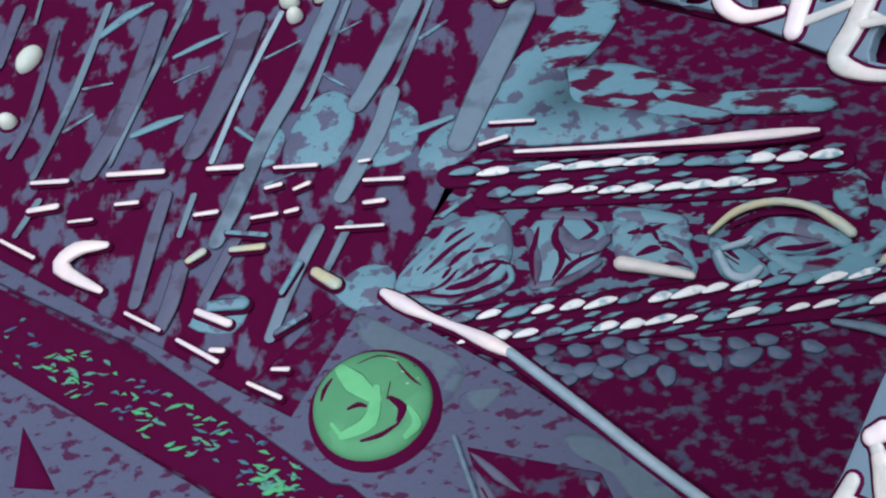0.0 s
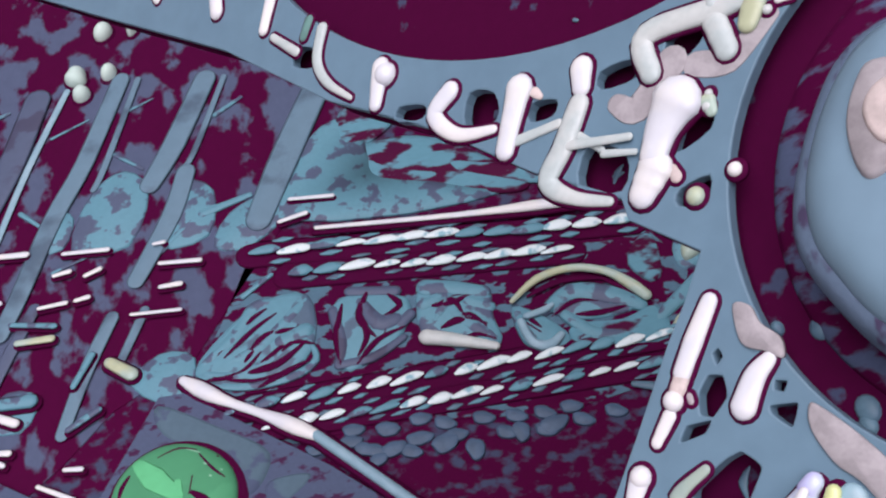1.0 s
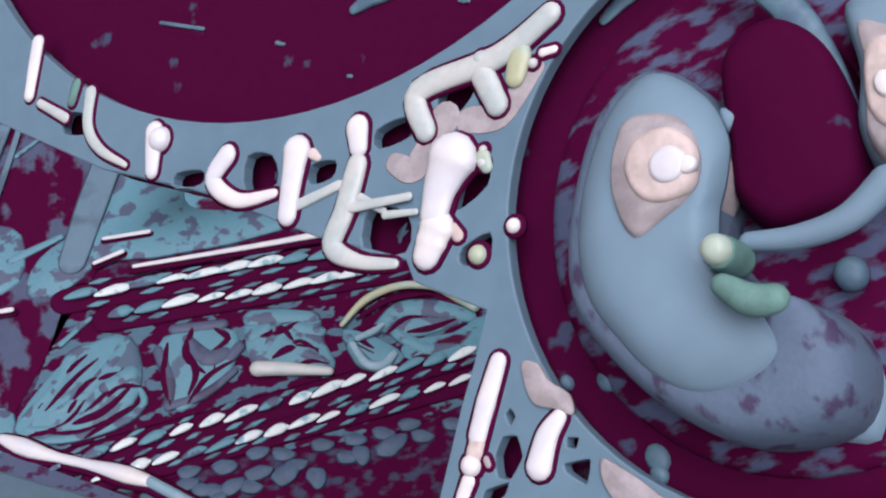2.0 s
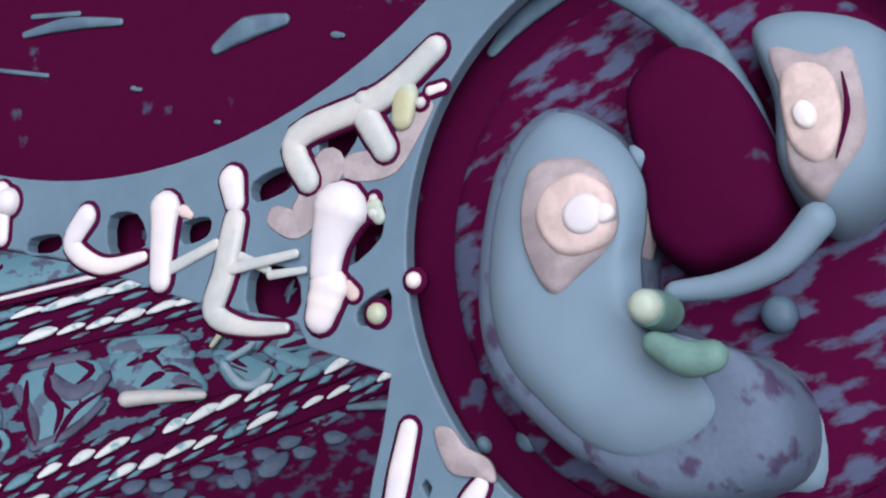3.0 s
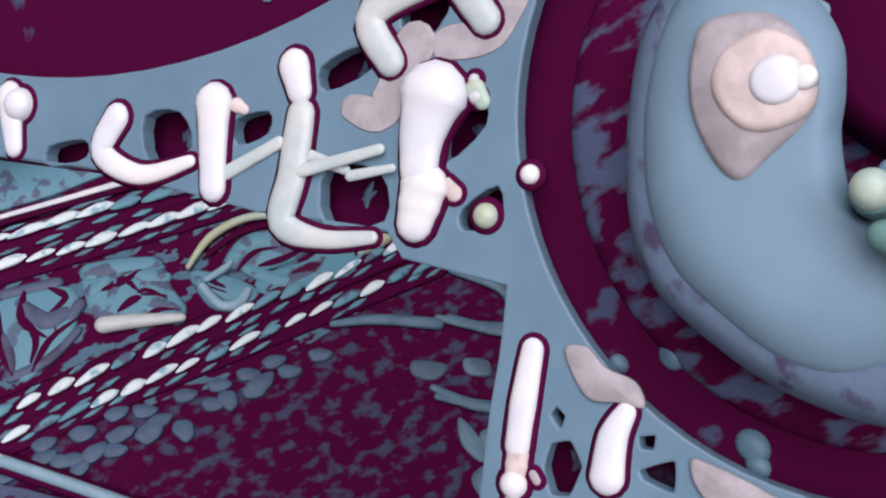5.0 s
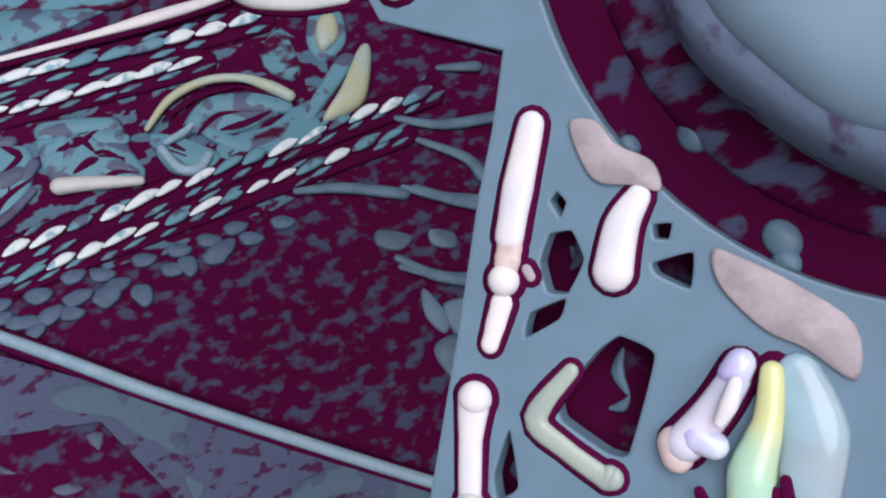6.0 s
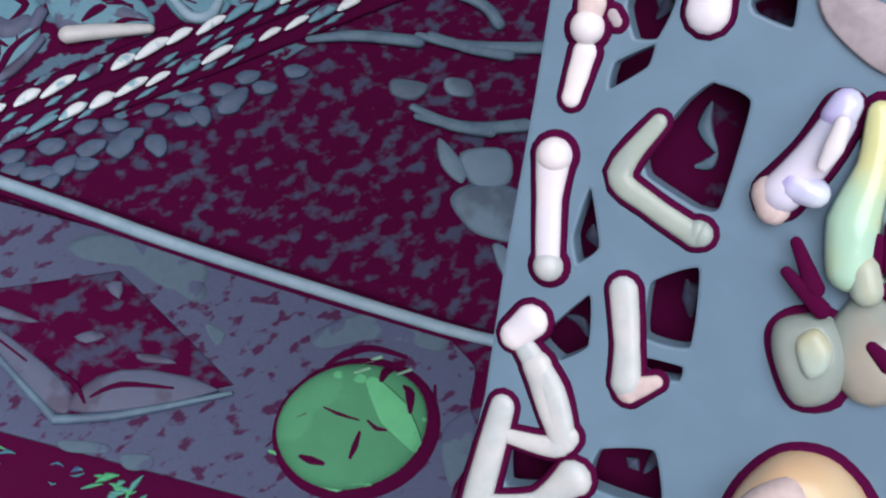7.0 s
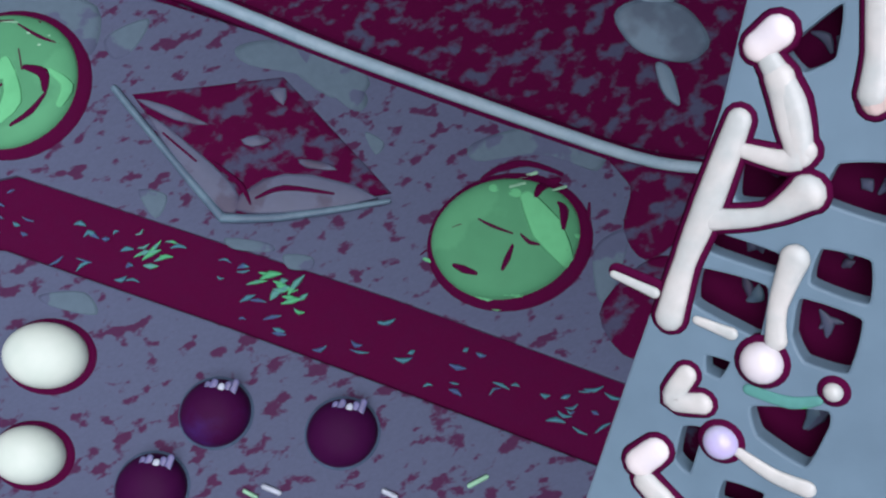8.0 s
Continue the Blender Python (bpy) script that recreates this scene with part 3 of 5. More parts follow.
# ---- white rods: highlights of rounded bars, modelled as raised pale pieces ----
def rod(pts, widths, mat, label, lift=0.0, setting=True, k=0.5):
    ob = thing("plate_rod", NEAR, *pts[0], label, "rod", "rods on the pierced plate")
    r = [w / 2 for w in widths]
    dice = random.Random(int(abs(pts[0][0] * 1e5) + abs(pts[-1][1] * 1e5)))
    count = max(5, 2 * len(r) - 1)
    worn = [float(np.interp(i / (count - 1), np.linspace(0, 1, len(r)), r)) * dice.uniform(0.95, 1.05) for i in range(count)] if len(r) > 1 else [r[0] * dice.uniform(0.95, 1.05) for i in range(count)]
    part("rod", tube(pts if len(pts) > 2 else [pts[0], between(pts[0], pts[1], 0.35), between(pts[0], pts[1], 0.7), pts[1]], worn, max(r) * k * 0.35 + lift, k, 14, 6), mat, ob)
    # the setting is the dark outline drawn round a highlight
    if setting:
        part("setting", tube(pts, [q + 0.00052 for q in r], 0.0, 0.2), M_DARK, ob)
    return ob


def wide(*px):
    return [q * 5.7e-5 for q in px]


def stud(x, y, r, mat, label, k=0.8):
    ob = thing("plate_stud", NEAR, x, y, label, "stud", "studs on the pierced plate")
    part("head", dome(x, y, r, r, 0, r * k, 0.0002, 6, 20), mat, ob)
    part("setting", dome(x, y, r + 0.0006, r + 0.0006, 0, 0.00035, 0.0, 2, 20), M_DARK, ob)


# labels of the bar highlights built as white and bone rods
WR = "highlight of a rounded bar modelled as a white rod"
BR = "highlight of a rounded bar modelled as a pale bone rod"
rod([(-0.1246, 0.0971), (-0.1194, 0.0880)], wide(41, 37), M_WHITE, WR)
rod([(-0.1012, 0.0856), (-0.1005, 0.0762)], wide(54, 60), M_WHITE, WR)
rod([(-0.0837, 0.0750), (-0.0874, 0.0663)], wide(52, 43), M_WHITE, WR)
rod([(-0.0851, 0.0637), (-0.0792, 0.0581)], wide(27, 32), M_BONE, WR)
rod([(-0.0755, 0.0629), (-0.0772, 0.0602)], wide(38, 31), M_MINT, "sage enamel rod on the blue-grey plate")
rod([(-0.0724, 0.0597), (-0.0741, 0.0542), (-0.0721, 0.0491), (-0.0669, 0.0440)], wide(46, 39, 32, 17), M_BONE, WR)
rod([(-0.0595, 0.0466), (-0.0613, 0.0405)], wide(64, 45), M_WHITE, WR)
rod([(-0.0458, 0.0366), (-0.0493, 0.0338), (-0.0454, 0.0290), (-0.0385, 0.0273)], wide(62, 56, 42, 25), M_WHITE, WR)
rod([(-0.0330, 0.0317), (-0.0350, 0.0274), (-0.0368, 0.0232)], wide(81, 64, 59), M_WHITE, WR)
rod([(-0.0306, 0.0303), (-0.0298, 0.0293)], wide(31, 20), M_BLUSH, "small blush highlight modelled as a raised dot", setting=False)
rod([(-0.0349, 0.0240), (-0.0273, 0.0240)], wide(30, 25), M_BONE, BR, setting=False)
rod([(-0.0222, 0.0307), (-0.0227, 0.0278)], wide(66, 51), M_WHITE, WR)
rod([(-0.0235, 0.0255), (-0.0271, 0.0200), (-0.0302, 0.0159), (-0.0266, 0.0123), (-0.0210, 0.0099)], wide(58, 63, 58, 38, 23), M_BONE, WR)
rod([(-0.0244, 0.0210), (-0.0211, 0.0177)], wide(25, 20), M_BONE, BR, setting=False)
rod([(-0.0090, 0.0198), (-0.0116, 0.0168), (-0.0133, 0.0138)], wide(131, 87, 75), M_WHITE, "thick highlight modelled as a white rod with a round head")
rod([(-0.0047, 0.0186), (-0.0045, 0.0171)], wide(40, 31), M_CREAM, "small cream enamel stud", setting=False)
rod([(-0.0136, 0.0120), (-0.0159, 0.0092)], wide(92, 73), M_WHITE, WR)
rod([(-0.0113, 0.0113), (-0.0109, 0.0101)], wide(26, 31), M_BLUSH, "small blush highlight modelled as a raised dot")
rod([(0.0093, 0.0326), (0.0008, 0.0305), (-0.0115, 0.0313), (-0.0119, 0.0255)], wide(54, 62, 62, 57), M_BONE, "highlight of a bent bar modelled as a pale bone rod")
rod([(-0.0018, 0.0290), (-0.0009, 0.0244)], wide(61, 59), M_BONE, WR)
rod([(0.0039, 0.0292), (0.0025, 0.0267)], wide(61, 48), M_CREAM, "cream enamel stud beside a bent rod", setting=False)
rod([(0.0069, 0.0282), (0.0085, 0.0279)], wide(22, 19), M_WHITE, WR)
rod([(-0.0178, 0.0233), (-0.0148, 0.0215), (-0.0088, 0.0260)], wide(50, 75, 87), M_ROSE, "flat rose-grey patch between the rods", setting=False, k=0.05)
rod([(-0.0056, 0.0243), (-0.0009, 0.0232), (0.0056, 0.0267)], wide(61, 73, 36), M_ROSE, "flat rose-grey patch between the rods", setting=False, k=0.05)
stud(-0.0029, 0.0083, 0.0010, M_WHITE, "small round highlight modelled as a white dot")
rod([(-0.0094, -0.0072), (-0.0124, -0.0116), (-0.0146, -0.0151)], wide(40, 47, 47), M_WHITE, WR)
rod([(-0.0149, -0.0159), (-0.0159, -0.0175)], wide(41, 38), M_BLUSH, WR)
stud(-0.0164, -0.0183, 0.0014, M_WHITE, "round highlight modelled as a white dot, dark outline")
rod([(-0.0142, -0.0181), (-0.0141, -0.0188)], wide(16, 16), M_ROSE, "small rose enamel stud")
rod([(-0.0173, -0.0200), (-0.0196, -0.0229)], wide(36, 27), M_WHITE, WR)
rod([(-0.0033, -0.0160), (-0.0054, -0.0177), (-0.0074, -0.0208)], wide(34, 50, 58), M_WHITE, WR)
rod([(-0.0226, -0.0267), (-0.0242, -0.0298), (-0.0263, -0.0348)], wide(56, 40, 35), M_WHITE, WR)
stud(-0.0225, -0.0267, 0.0015, M_WHITE, "round head of a highlight modelled as a white rod")
stud(-0.0263, -0.0350, 0.0013, M_BONE, "round head of a highlight modelled as a pale bone rod")
rod([(-0.0137, -0.0272), (-0.0180, -0.0299), (-0.0166, -0.0330), (-0.0141, -0.0364)], wide(22, 36, 30, 33), M_MINTBONE, "bent sage-grey enamel rod")
rod([(-0.0294, -0.0389), (-0.0312, -0.0396)], wide(53, 47), M_WHITE, "short thick highlight modelled as a white rod")
rod([(-0.0307, -0.0410), (-0.0299, -0.0449), (-0.0304, -0.0494)], wide(36, 46, 36), M_BONE, BR)
rod([(-0.0210, -0.0388), (-0.0223, -0.0430), (-0.0235, -0.0460)], wide(42, 37, 44), M_BONE, BR)
rod([(-0.0236, -0.0467), (-0.0211, -0.0466)], wide(39, 20), M_BLUSH, "blush foot of a highlight modelled as a rod")
rod([(-0.0346, -0.0451), (-0.0394, -0.0515), (-0.0432, -0.0563), (-0.0463, -0.0611)], wide(38, 50, 39, 48), M_BONE, BR)
rod([(-0.0395, -0.0530), (-0.0347, -0.0537), (-0.0308, -0.0526)], wide(35, 28, 58), M_BONE, BR)
rod([(-0.0351, -0.0477), (-0.0310, -0.0496), (-0.0306, -0.0461), (-0.0303, -0.0426)], wide(22, 37, 37, 47), M_BONE, BR)
rod([(-0.0501, -0.0559), (-0.0467, -0.0584)], wide(13, 20), M_BONE, BR, lift=0.0008)
rod([(-0.0299, -0.0442), (-0.0299, -0.0422)], wide(30, 25), M_BONE, BR, setting=False)
rod([(-0.0305, -0.0461), (-0.0300, -0.0491)], wide(26, 38), M_BONE, BR)
rod([(-0.0334, -0.0580), (-0.0360, -0.0618), (-0.0371, -0.0649)], wide(49, 31, 35), M_BONE, BR, setting=False)
stud(-0.0390, -0.0668, 0.0020, M_WHITE, "round highlight modelled as a white dot, dark outline")
rod([(-0.0464, -0.0669), (-0.0485, -0.0691), (-0.0458, -0.0699)], wide(34, 37, 37), M_BONE, BR)
stud(-0.0451, -0.0739, 0.0017, M_LILAC, "round lilac-white glint of a lamp modelled on the dome with a dark setting")
rod([(-0.0518, -0.0740), (-0.0540, -0.0751)], wide(48, 54), M_WHITE, "short highlight modelled as a white rod, dark outline")
rod([(-0.0540, -0.0771), (-0.0522, -0.0803)], wide(45, 48), M_BONE, BR)
rod([(-0.0437, -0.0751), (-0.0411, -0.0777), (-0.0384, -0.0793)], wide(18, 27, 31), M_BONE, BR, setting=False)
rod([(-0.0410, -0.0692), (-0.0377, -0.0709), (-0.0351, -0.0711)], wide(18, 23, 16), M_LEAF, "green enamel streak on the plate", setting=False, k=0.25)
stud(-0.0335, -0.0704, 0.0009, M_BONE, "small bone enamel stud")
rod([(-0.0438, -0.0619), (-0.0410, -0.0637)], wide(16, 22), M_BONE, BR, setting=False)
rod([(-0.0138, -0.0363), (-0.0137, -0.0364)], wide(36, 36), M_MINTBONE, "small sage enamel stud")

rod([(-0.0258, 0.0198), (-0.0164, 0.0177)], wide(26, 20), M_BONE, BR, lift=0.0006, setting=False)
rod([(-0.0206, 0.0167), (-0.0159, 0.0153)], wide(22, 16), M_BONE, BR, lift=0.0006, setting=False)
stud(-0.0087, 0.0066, 0.0013, M_CREAM, "cream enamel stud beside the thick rod")
stud(-0.0044, 0.0195, 0.0006, M_BONE, "small bone enamel stud")
stud(-0.0049, 0.0178, 0.0008, M_BONE, "small bone enamel stud")
stud(0.0053, 0.0274, 0.0007, M_BONE, "small bone enamel stud")
stud(-0.0015, 0.0312, 0.0013, M_BONE, "round bone enamel stud on the bent rod")
stud(-0.0586, 0.0449, 0.0021, M_WHITE, "round head of a highlight modelled as a white rod")

# highlights on the plate, put into the colour as flat patches
solo("rose_patch", NEAR, pillow([(-0.0064, -0.0084), (-0.0065, -0.0122), (-0.0057, -0.0139), (-0.0034, -0.0150), (-0.0015, -0.0162), (-0.0013, -0.0138), (-0.0034, -0.0115), (-0.0043, -0.0091)], 0.0002, 0.0004, 2, 4, 5), M_ROSE, "sheen on the plate modelled as a flat rose-grey patch", "inlay", "rose patches", x=-0.0064, y=-0.0084)
solo("rose_patch", NEAR, pillow([(0.0005, -0.0221), (0.0001, -0.0248), (0.0020, -0.0290), (0.0044, -0.0314), (0.0069, -0.0347), (0.0083, -0.0309), (0.0054, -0.0265), (0.0018, -0.0227)], 0.0002, 0.0004, 2, 4, 5), M_ROSE, "sheen on the plate modelled as a flat rose-grey patch", "inlay", "rose patches", x=0.0005, y=-0.0221)

# ---- crystal cluster and amber stone ----
cluster = thing("crystal_cluster", NEAR, -0.0025, -0.0385, "cluster of iridescent lilac, lime and aqua crystals", "crystal")
c = part("crystal", tube([(-0.0013, -0.0318), (-0.0038, -0.0337), (-0.0067, -0.0353)], wide(22, 26, 28), 0.0012, 0.8, 12), M_ICE, cluster, "ice-white crystal with lilac ends")
part("tip", tube([(-0.0004, -0.0308), (-0.0012, -0.0315)], wide(21, 23), 0.0013, 0.8, 12), M_LILAC, c, "lilac tip")
part("tip", tube([(-0.0056, -0.0351), (-0.0045, -0.0361)], wide(23, 20), 0.0016, 0.8, 12), M_LILAC, c, "lilac tip")
part("tip", tube([(-0.0076, -0.0351), (-0.0077, -0.0362)], wide(24, 23), 0.0010, 0.8, 12), M_BLUSH, c, "blush tip")
part("face", tube([(-0.0009, -0.0319), (-0.0020, -0.0333), (-0.0031, -0.0343)], wide(10, 13, 8), 0.0034, 0.6), M_WHITE, c)
part("setting", tube([(-0.0008, -0.0313), (-0.0038, -0.0337), (-0.0072, -0.0355)], wide(32, 35, 38), 0.0, 0.2), M_DARK, cluster)
part("crystal", tube([(0.0015, -0.0322), (-0.0001, -0.0356), (-0.0027, -0.0390), (-0.0041, -0.0422)], wide(16, 21, 34, 30), 0.0011, 0.8, 12), M_LIME, cluster, "lime and mint crystal")
part("setting", tube([(0.0016, -0.0321), (0.0003, -0.0358)], wide(25, 26), 0.0, 0.2), M_DARK, cluster)
part("crystal", tube([(-0.0031, -0.0425), (-0.0034, -0.0440)], wide(21, 22), 0.0014, 0.9, 12), M_CREAM, cluster, "cream crystal")
part("crystal", tube([(0.0031, -0.0332), (0.0027, -0.0374), (0.0008, -0.0413)], wide(32, 46, 43), 0.0003, 0.45, 12), M_AQUA, cluster, "aqua crystal")
part("crystal", tube([(0.0006, -0.0486), (-0.0010, -0.0518)], wide(29, 32), 0.0008, 0.7, 12), M_MINTBONE, cluster)
part("crystal", tube([(0.0014, -0.0442), (-0.0008, -0.0454), (-0.0045, -0.0471), (-0.0053, -0.0503)], wide(30, 37, 44, 44), 0.0003, 0.5, 12), M_SAGE, cluster)
part("crystal", pillow([(-0.0109, -0.0449), (-0.0091, -0.0444), (-0.0065, -0.0454), (-0.0063, -0.0486), (-0.0083, -0.0514), (-0.0113, -0.0511), (-0.0117, -0.0475)], 0.0022, 0.0), M_SAGE, cluster)
part("face", pillow([(-0.0094, -0.0461), (-0.0076, -0.0456), (-0.0070, -0.0475), (-0.0081, -0.0490), (-0.0096, -0.0489)], 0.0010, 0.0018), M_CREAM, cluster)
part("setting", pillow([(-0.0114, -0.0447), (-0.0089, -0.0438), (-0.0059, -0.0452), (-0.0059, -0.0487), (-0.0082, -0.0522), (-0.0118, -0.0514), (-0.0122, -0.0474)], 0.0004, 0.0), M_DARK, cluster)
# crevices are flat dark strokes on top, their shade put into the colour
for a in (((-0.0083, -0.0410), (-0.0069, -0.0444)), ((-0.0069, -0.0391), (-0.0068, -0.0428)), ((-0.0004, -0.0401), (-0.0012, -0.0430)), ((-0.0015, -0.0407), (-0.0027, -0.0431)), ((-0.0024, -0.0441), (-0.0009, -0.0468)), ((-0.0044, -0.0481), (-0.0037, -0.0497)), ((-0.0008, -0.0477), (-0.0011, -0.0508))):
    part("crevice", tube(a, wide(8, 13), 0.0016, 0.3, 8), M_DARK, cluster)
stone = thing("amber_stone", NEAR, -0.0167, -0.0594, "large peach amber stone in a dark setting", "stone")
s = part("stone", pillow([(-0.0129, -0.0545), (-0.0162, -0.0554), (-0.0192, -0.0578), (-0.0213, -0.0614), (-0.0208, -0.0655), (-0.0178, -0.0689), (-0.0124, -0.0678), (-0.0087, -0.0612), (-0.0097, -0.0564)], 0.0045, 0.0, 8), M_AMBER, stone)
part("setting", pillow([(-0.0127, -0.0539), (-0.0164, -0.0548), (-0.0197, -0.0574), (-0.0219, -0.0613), (-0.0218, -0.0661), (-0.0181, -0.0699), (-0.0117, -0.0684), (-0.0079, -0.0613), (-0.0092, -0.0559)], 0.0005, 0.0, 3), M_DARK, stone)
part("facet", pillow([(-0.0198, -0.0637), (-0.0175, -0.0621), (-0.0166, -0.0643), (-0.0184, -0.0664), (-0.0203, -0.0661)], 0.002, 0.0032, 5), M_CREAM, s, "cream facet")
part("facet", pillow([(-0.0170, -0.0564), (-0.0132, -0.0555), (-0.0119, -0.0577), (-0.0141, -0.0595), (-0.0182, -0.0586)], 0.0015, 0.0032, 5), M_BLUSH, s, "blush facet")

# ---- far panel: slats of the screen ----
SLAT = [(((-0.1544, 0.1478), (-0.1547, 0.1379)), 10, "s"),
        (((-0.1339, 0.1407), (-0.1395, 0.1083), (-0.1456, 0.0852)), 18, "s"),
        (((-0.1190, 0.1333), (-0.1244, 0.1019), (-0.1310, 0.0840)), 46, "d"),
        (((-0.1109, 0.1372), (-0.1179, 0.1145), (-0.1261, 0.0856)), 14, "s"),
        (((-0.0925, 0.1266), (-0.0980, 0.1057), (-0.1049, 0.0865)), 56, "d"),
        (((-0.0853, 0.1278), (-0.0939, 0.1036), (-0.0999, 0.0823)), 14, "p"),
        (((-0.0720, 0.1288), (-0.0802, 0.1037), (-0.0870, 0.0881), (-0.0932, 0.0691), (-0.0969, 0.0593)), 38, "s"),
        (((-0.0677, 0.1281), (-0.0754, 0.1015), (-0.0780, 0.0948)), 13, "s"),
        (((-0.0511, 0.1245), (-0.0592, 0.1046), (-0.0649, 0.0935)), 46, "s"),
        (((-0.0465, 0.1241), (-0.0545, 0.1012), (-0.0574, 0.0969)), 12, "s"),
        (((-0.0565, 0.0957), (-0.0601, 0.0835), (-0.0680, 0.0674)), 38, "s"),
        (((-0.0238, 0.1164), (-0.0337, 0.0947), (-0.0406, 0.0782)), 58, "s"),
        (((-0.1482, 0.1338), (-0.1497, 0.1067), (-0.1532, 0.0928)), 20, "d"),
        (((-0.1603, 0.1447), (-0.1626, 0.1245)), 30, "d"),
        (((-0.1045, 0.0537), (-0.1061, 0.0442), (-0.1078, 0.0386)), 34, "d"),
        (((-0.0731, 0.0590), (-0.0784, 0.0465), (-0.0827, 0.0331)), 26, "s"),
        (((-0.0899, 0.0645), (-0.0950, 0.0531), (-0.0987, 0.0435)), 24, "d"),
        (((-0.0661, 0.0594), (-0.0709, 0.0483)), 18, "s"),
        (((-0.1105, 0.0741), (-0.1125, 0.0617), (-0.1145, 0.0456)), 30, "d"),
        (((-0.1429, 0.0775), (-0.1470, 0.0683)), 16, "s"),
        (((-0.1035, 0.0730), (-0.1058, 0.0623)), 14, "s")]
for pts, w, tone in SLAT:
    ob = solo("slat", FAR, tube(pts, [w * 1.2e-4 / 2, w * 1.25e-4 / 2, w * 1.05e-4 / 2], 0.0008, 0.1, 10), {"s": M_PLATE2, "d": M_DUSKSLAT, "p": M_PALE}[tone],
              "leaning blue-grey slat of the screen", "slat", "slats of the screen", x=pts[-1][0], y=pts[-1][1])
for pts, w in ((((-0.1131, 0.1182), (-0.1063, 0.1213), (-0.0994, 0.1239)), 20),
               (((-0.1213, 0.0940), (-0.1147, 0.0964), (-0.1091, 0.0979)), 28),
               (((-0.1122, 0.1096), (-0.1035, 0.1131)), 8),
               (((-0.0885, 0.1132), (-0.0799, 0.1173)), 14),
               (((-0.1355, 0.1293), (-0.1277, 0.1359), (-0.1217, 0.1388)), 34),
               (((-0.1399, 0.0986), (-0.1331, 0.1028)), 20),
               (((-0.1368, 0.1119), (-0.1292, 0.1124)), 16),
               (((-0.0732, 0.1047), (-0.0667, 0.0990)), 18),
               (((-0.0700, 0.1182), (-0.0642, 0.1209)), 14),
               (((-0.0946, 0.0916), (-0.0893, 0.0864)), 22),
               (((-0.0492, 0.1121), (-0.0427, 0.1165)), 22),
               (((-0.0530, 0.0828), (-0.0423, 0.0859)), 40),
               (((-0.0623, 0.0745), (-0.0557, 0.0815)), 26),
               (((-0.0864, 0.0735), (-0.0771, 0.0769)), 14)):
    solo("cross_brace", FAR, tube(pts, [w * 1.0e-4 / 2 * 0.6, w * 1.0e-4 / 2, w * 1.0e-4 / 2 * 0.4], 0.0005, 0.35, 8), M_TEAL, "short teal cross brace between slats", "brace", "braces of the screen", x=pts[0][0], y=pts[0][1])


def chip(pts, w, mat, name="white_dash", label="short bright metal dash on the dark backplate", k=0.45, rim=True):
    ob = thing(name, FAR, *pts[0], label, "inlay", "bright dashes")
    r = w * 1.7e-4 / 2
    part("dash", tube(pts, [r * 0.5, r * 1.25, r * 1.3, r * 0.6], 0.0018, k, 8), mat, ob)
    if rim:
        part("rim", tube(pts, [r * 0.7 + 0.0003, r + 0.0005, r * 0.7 + 0.0003], 0.0008, 0.2, 8), M_DARK, ob)


for pts, w in ((((-0.1449, 0.0825), (-0.1358, 0.0817)), 14), (((-0.1252, 0.0818), (-0.1116, 0.0806)), 16), (((-0.1001, 0.0795), (-0.0921, 0.0788)), 16), (((-0.0838, 0.0772), (-0.0740, 0.0764)), 12), (((-0.0625, 0.0702), (-0.0538, 0.0693)), 12),
               (((-0.1441, 0.0742), (-0.1374, 0.0745)), 18), (((-0.1221, 0.0727), (-0.1169, 0.0725)), 12), (((-0.1021, 0.0667), (-0.0971, 0.0668)), 13), (((-0.0885, 0.0638), (-0.0828, 0.0641)), 11), (((-0.0624, 0.0640), (-0.0582, 0.0640)), 13),
               (((-0.0687, 0.0582), (-0.0583, 0.0574)), 9), (((-0.0332, 0.0817), (-0.0237, 0.0807)), 11), (((-0.0359, 0.0759), (-0.0300, 0.0771)), 12), (((-0.0856, 0.0717), (-0.0823, 0.0722)), 12), (((-0.0788, 0.0703), (-0.0756, 0.0715)), 12), (((-0.0806, 0.0642), (-0.0780, 0.0646)), 12), (((-0.0638, 0.0757), (-0.0616, 0.0758)), 10),
               (((-0.1498, 0.0666), (-0.1406, 0.0606)), 11), (((-0.1227, 0.0494), (-0.1331, 0.0568), (-0.1300, 0.0613), (-0.1231, 0.0615)), 20), (((-0.1158, 0.0427), (-0.1075, 0.0375)), 10), (((-0.1030, 0.0345), (-0.0937, 0.0282)), 12), (((-0.0865, 0.0224), (-0.0795, 0.0184)), 11), (((-0.0814, 0.0250), (-0.0782, 0.0246)), 11), (((-0.0952, 0.0311), (-0.0927, 0.0307)), 14),
               (((-0.0991, 0.0409), (-0.0919, 0.0371)), 20), (((-0.1333, 0.0694), (-0.1277, 0.0693)), 9)):
    chip(pts, w, M_WHITE)
for pts, w in ((((-0.1024, 0.0544), (-0.0995, 0.0562)), 22), (((-0.0926, 0.0559), (-0.0855, 0.0557)), 18), (((-0.0730, 0.0473), (-0.0686, 0.0438)), 30), (((-0.0308, 0.1289), (-0.0286, 0.1208)), 46)):
    chip(pts, w, M_CREAM, label="short cream inlay on the dark backplate")
for pts, w in ((((-0.0967, 0.0419), (-0.0891, 0.0416)), 32), (((-0.0811, 0.0335), (-0.0752, 0.0369)), 16), (((-0.0943, 0.0608), (-0.0850, 0.0587)), 14), (((-0.0804, 0.0432), (-0.0768, 0.0500)), 16)):
    chip(pts, w, M_TEAL, label="short teal inlay on the dark backplate")

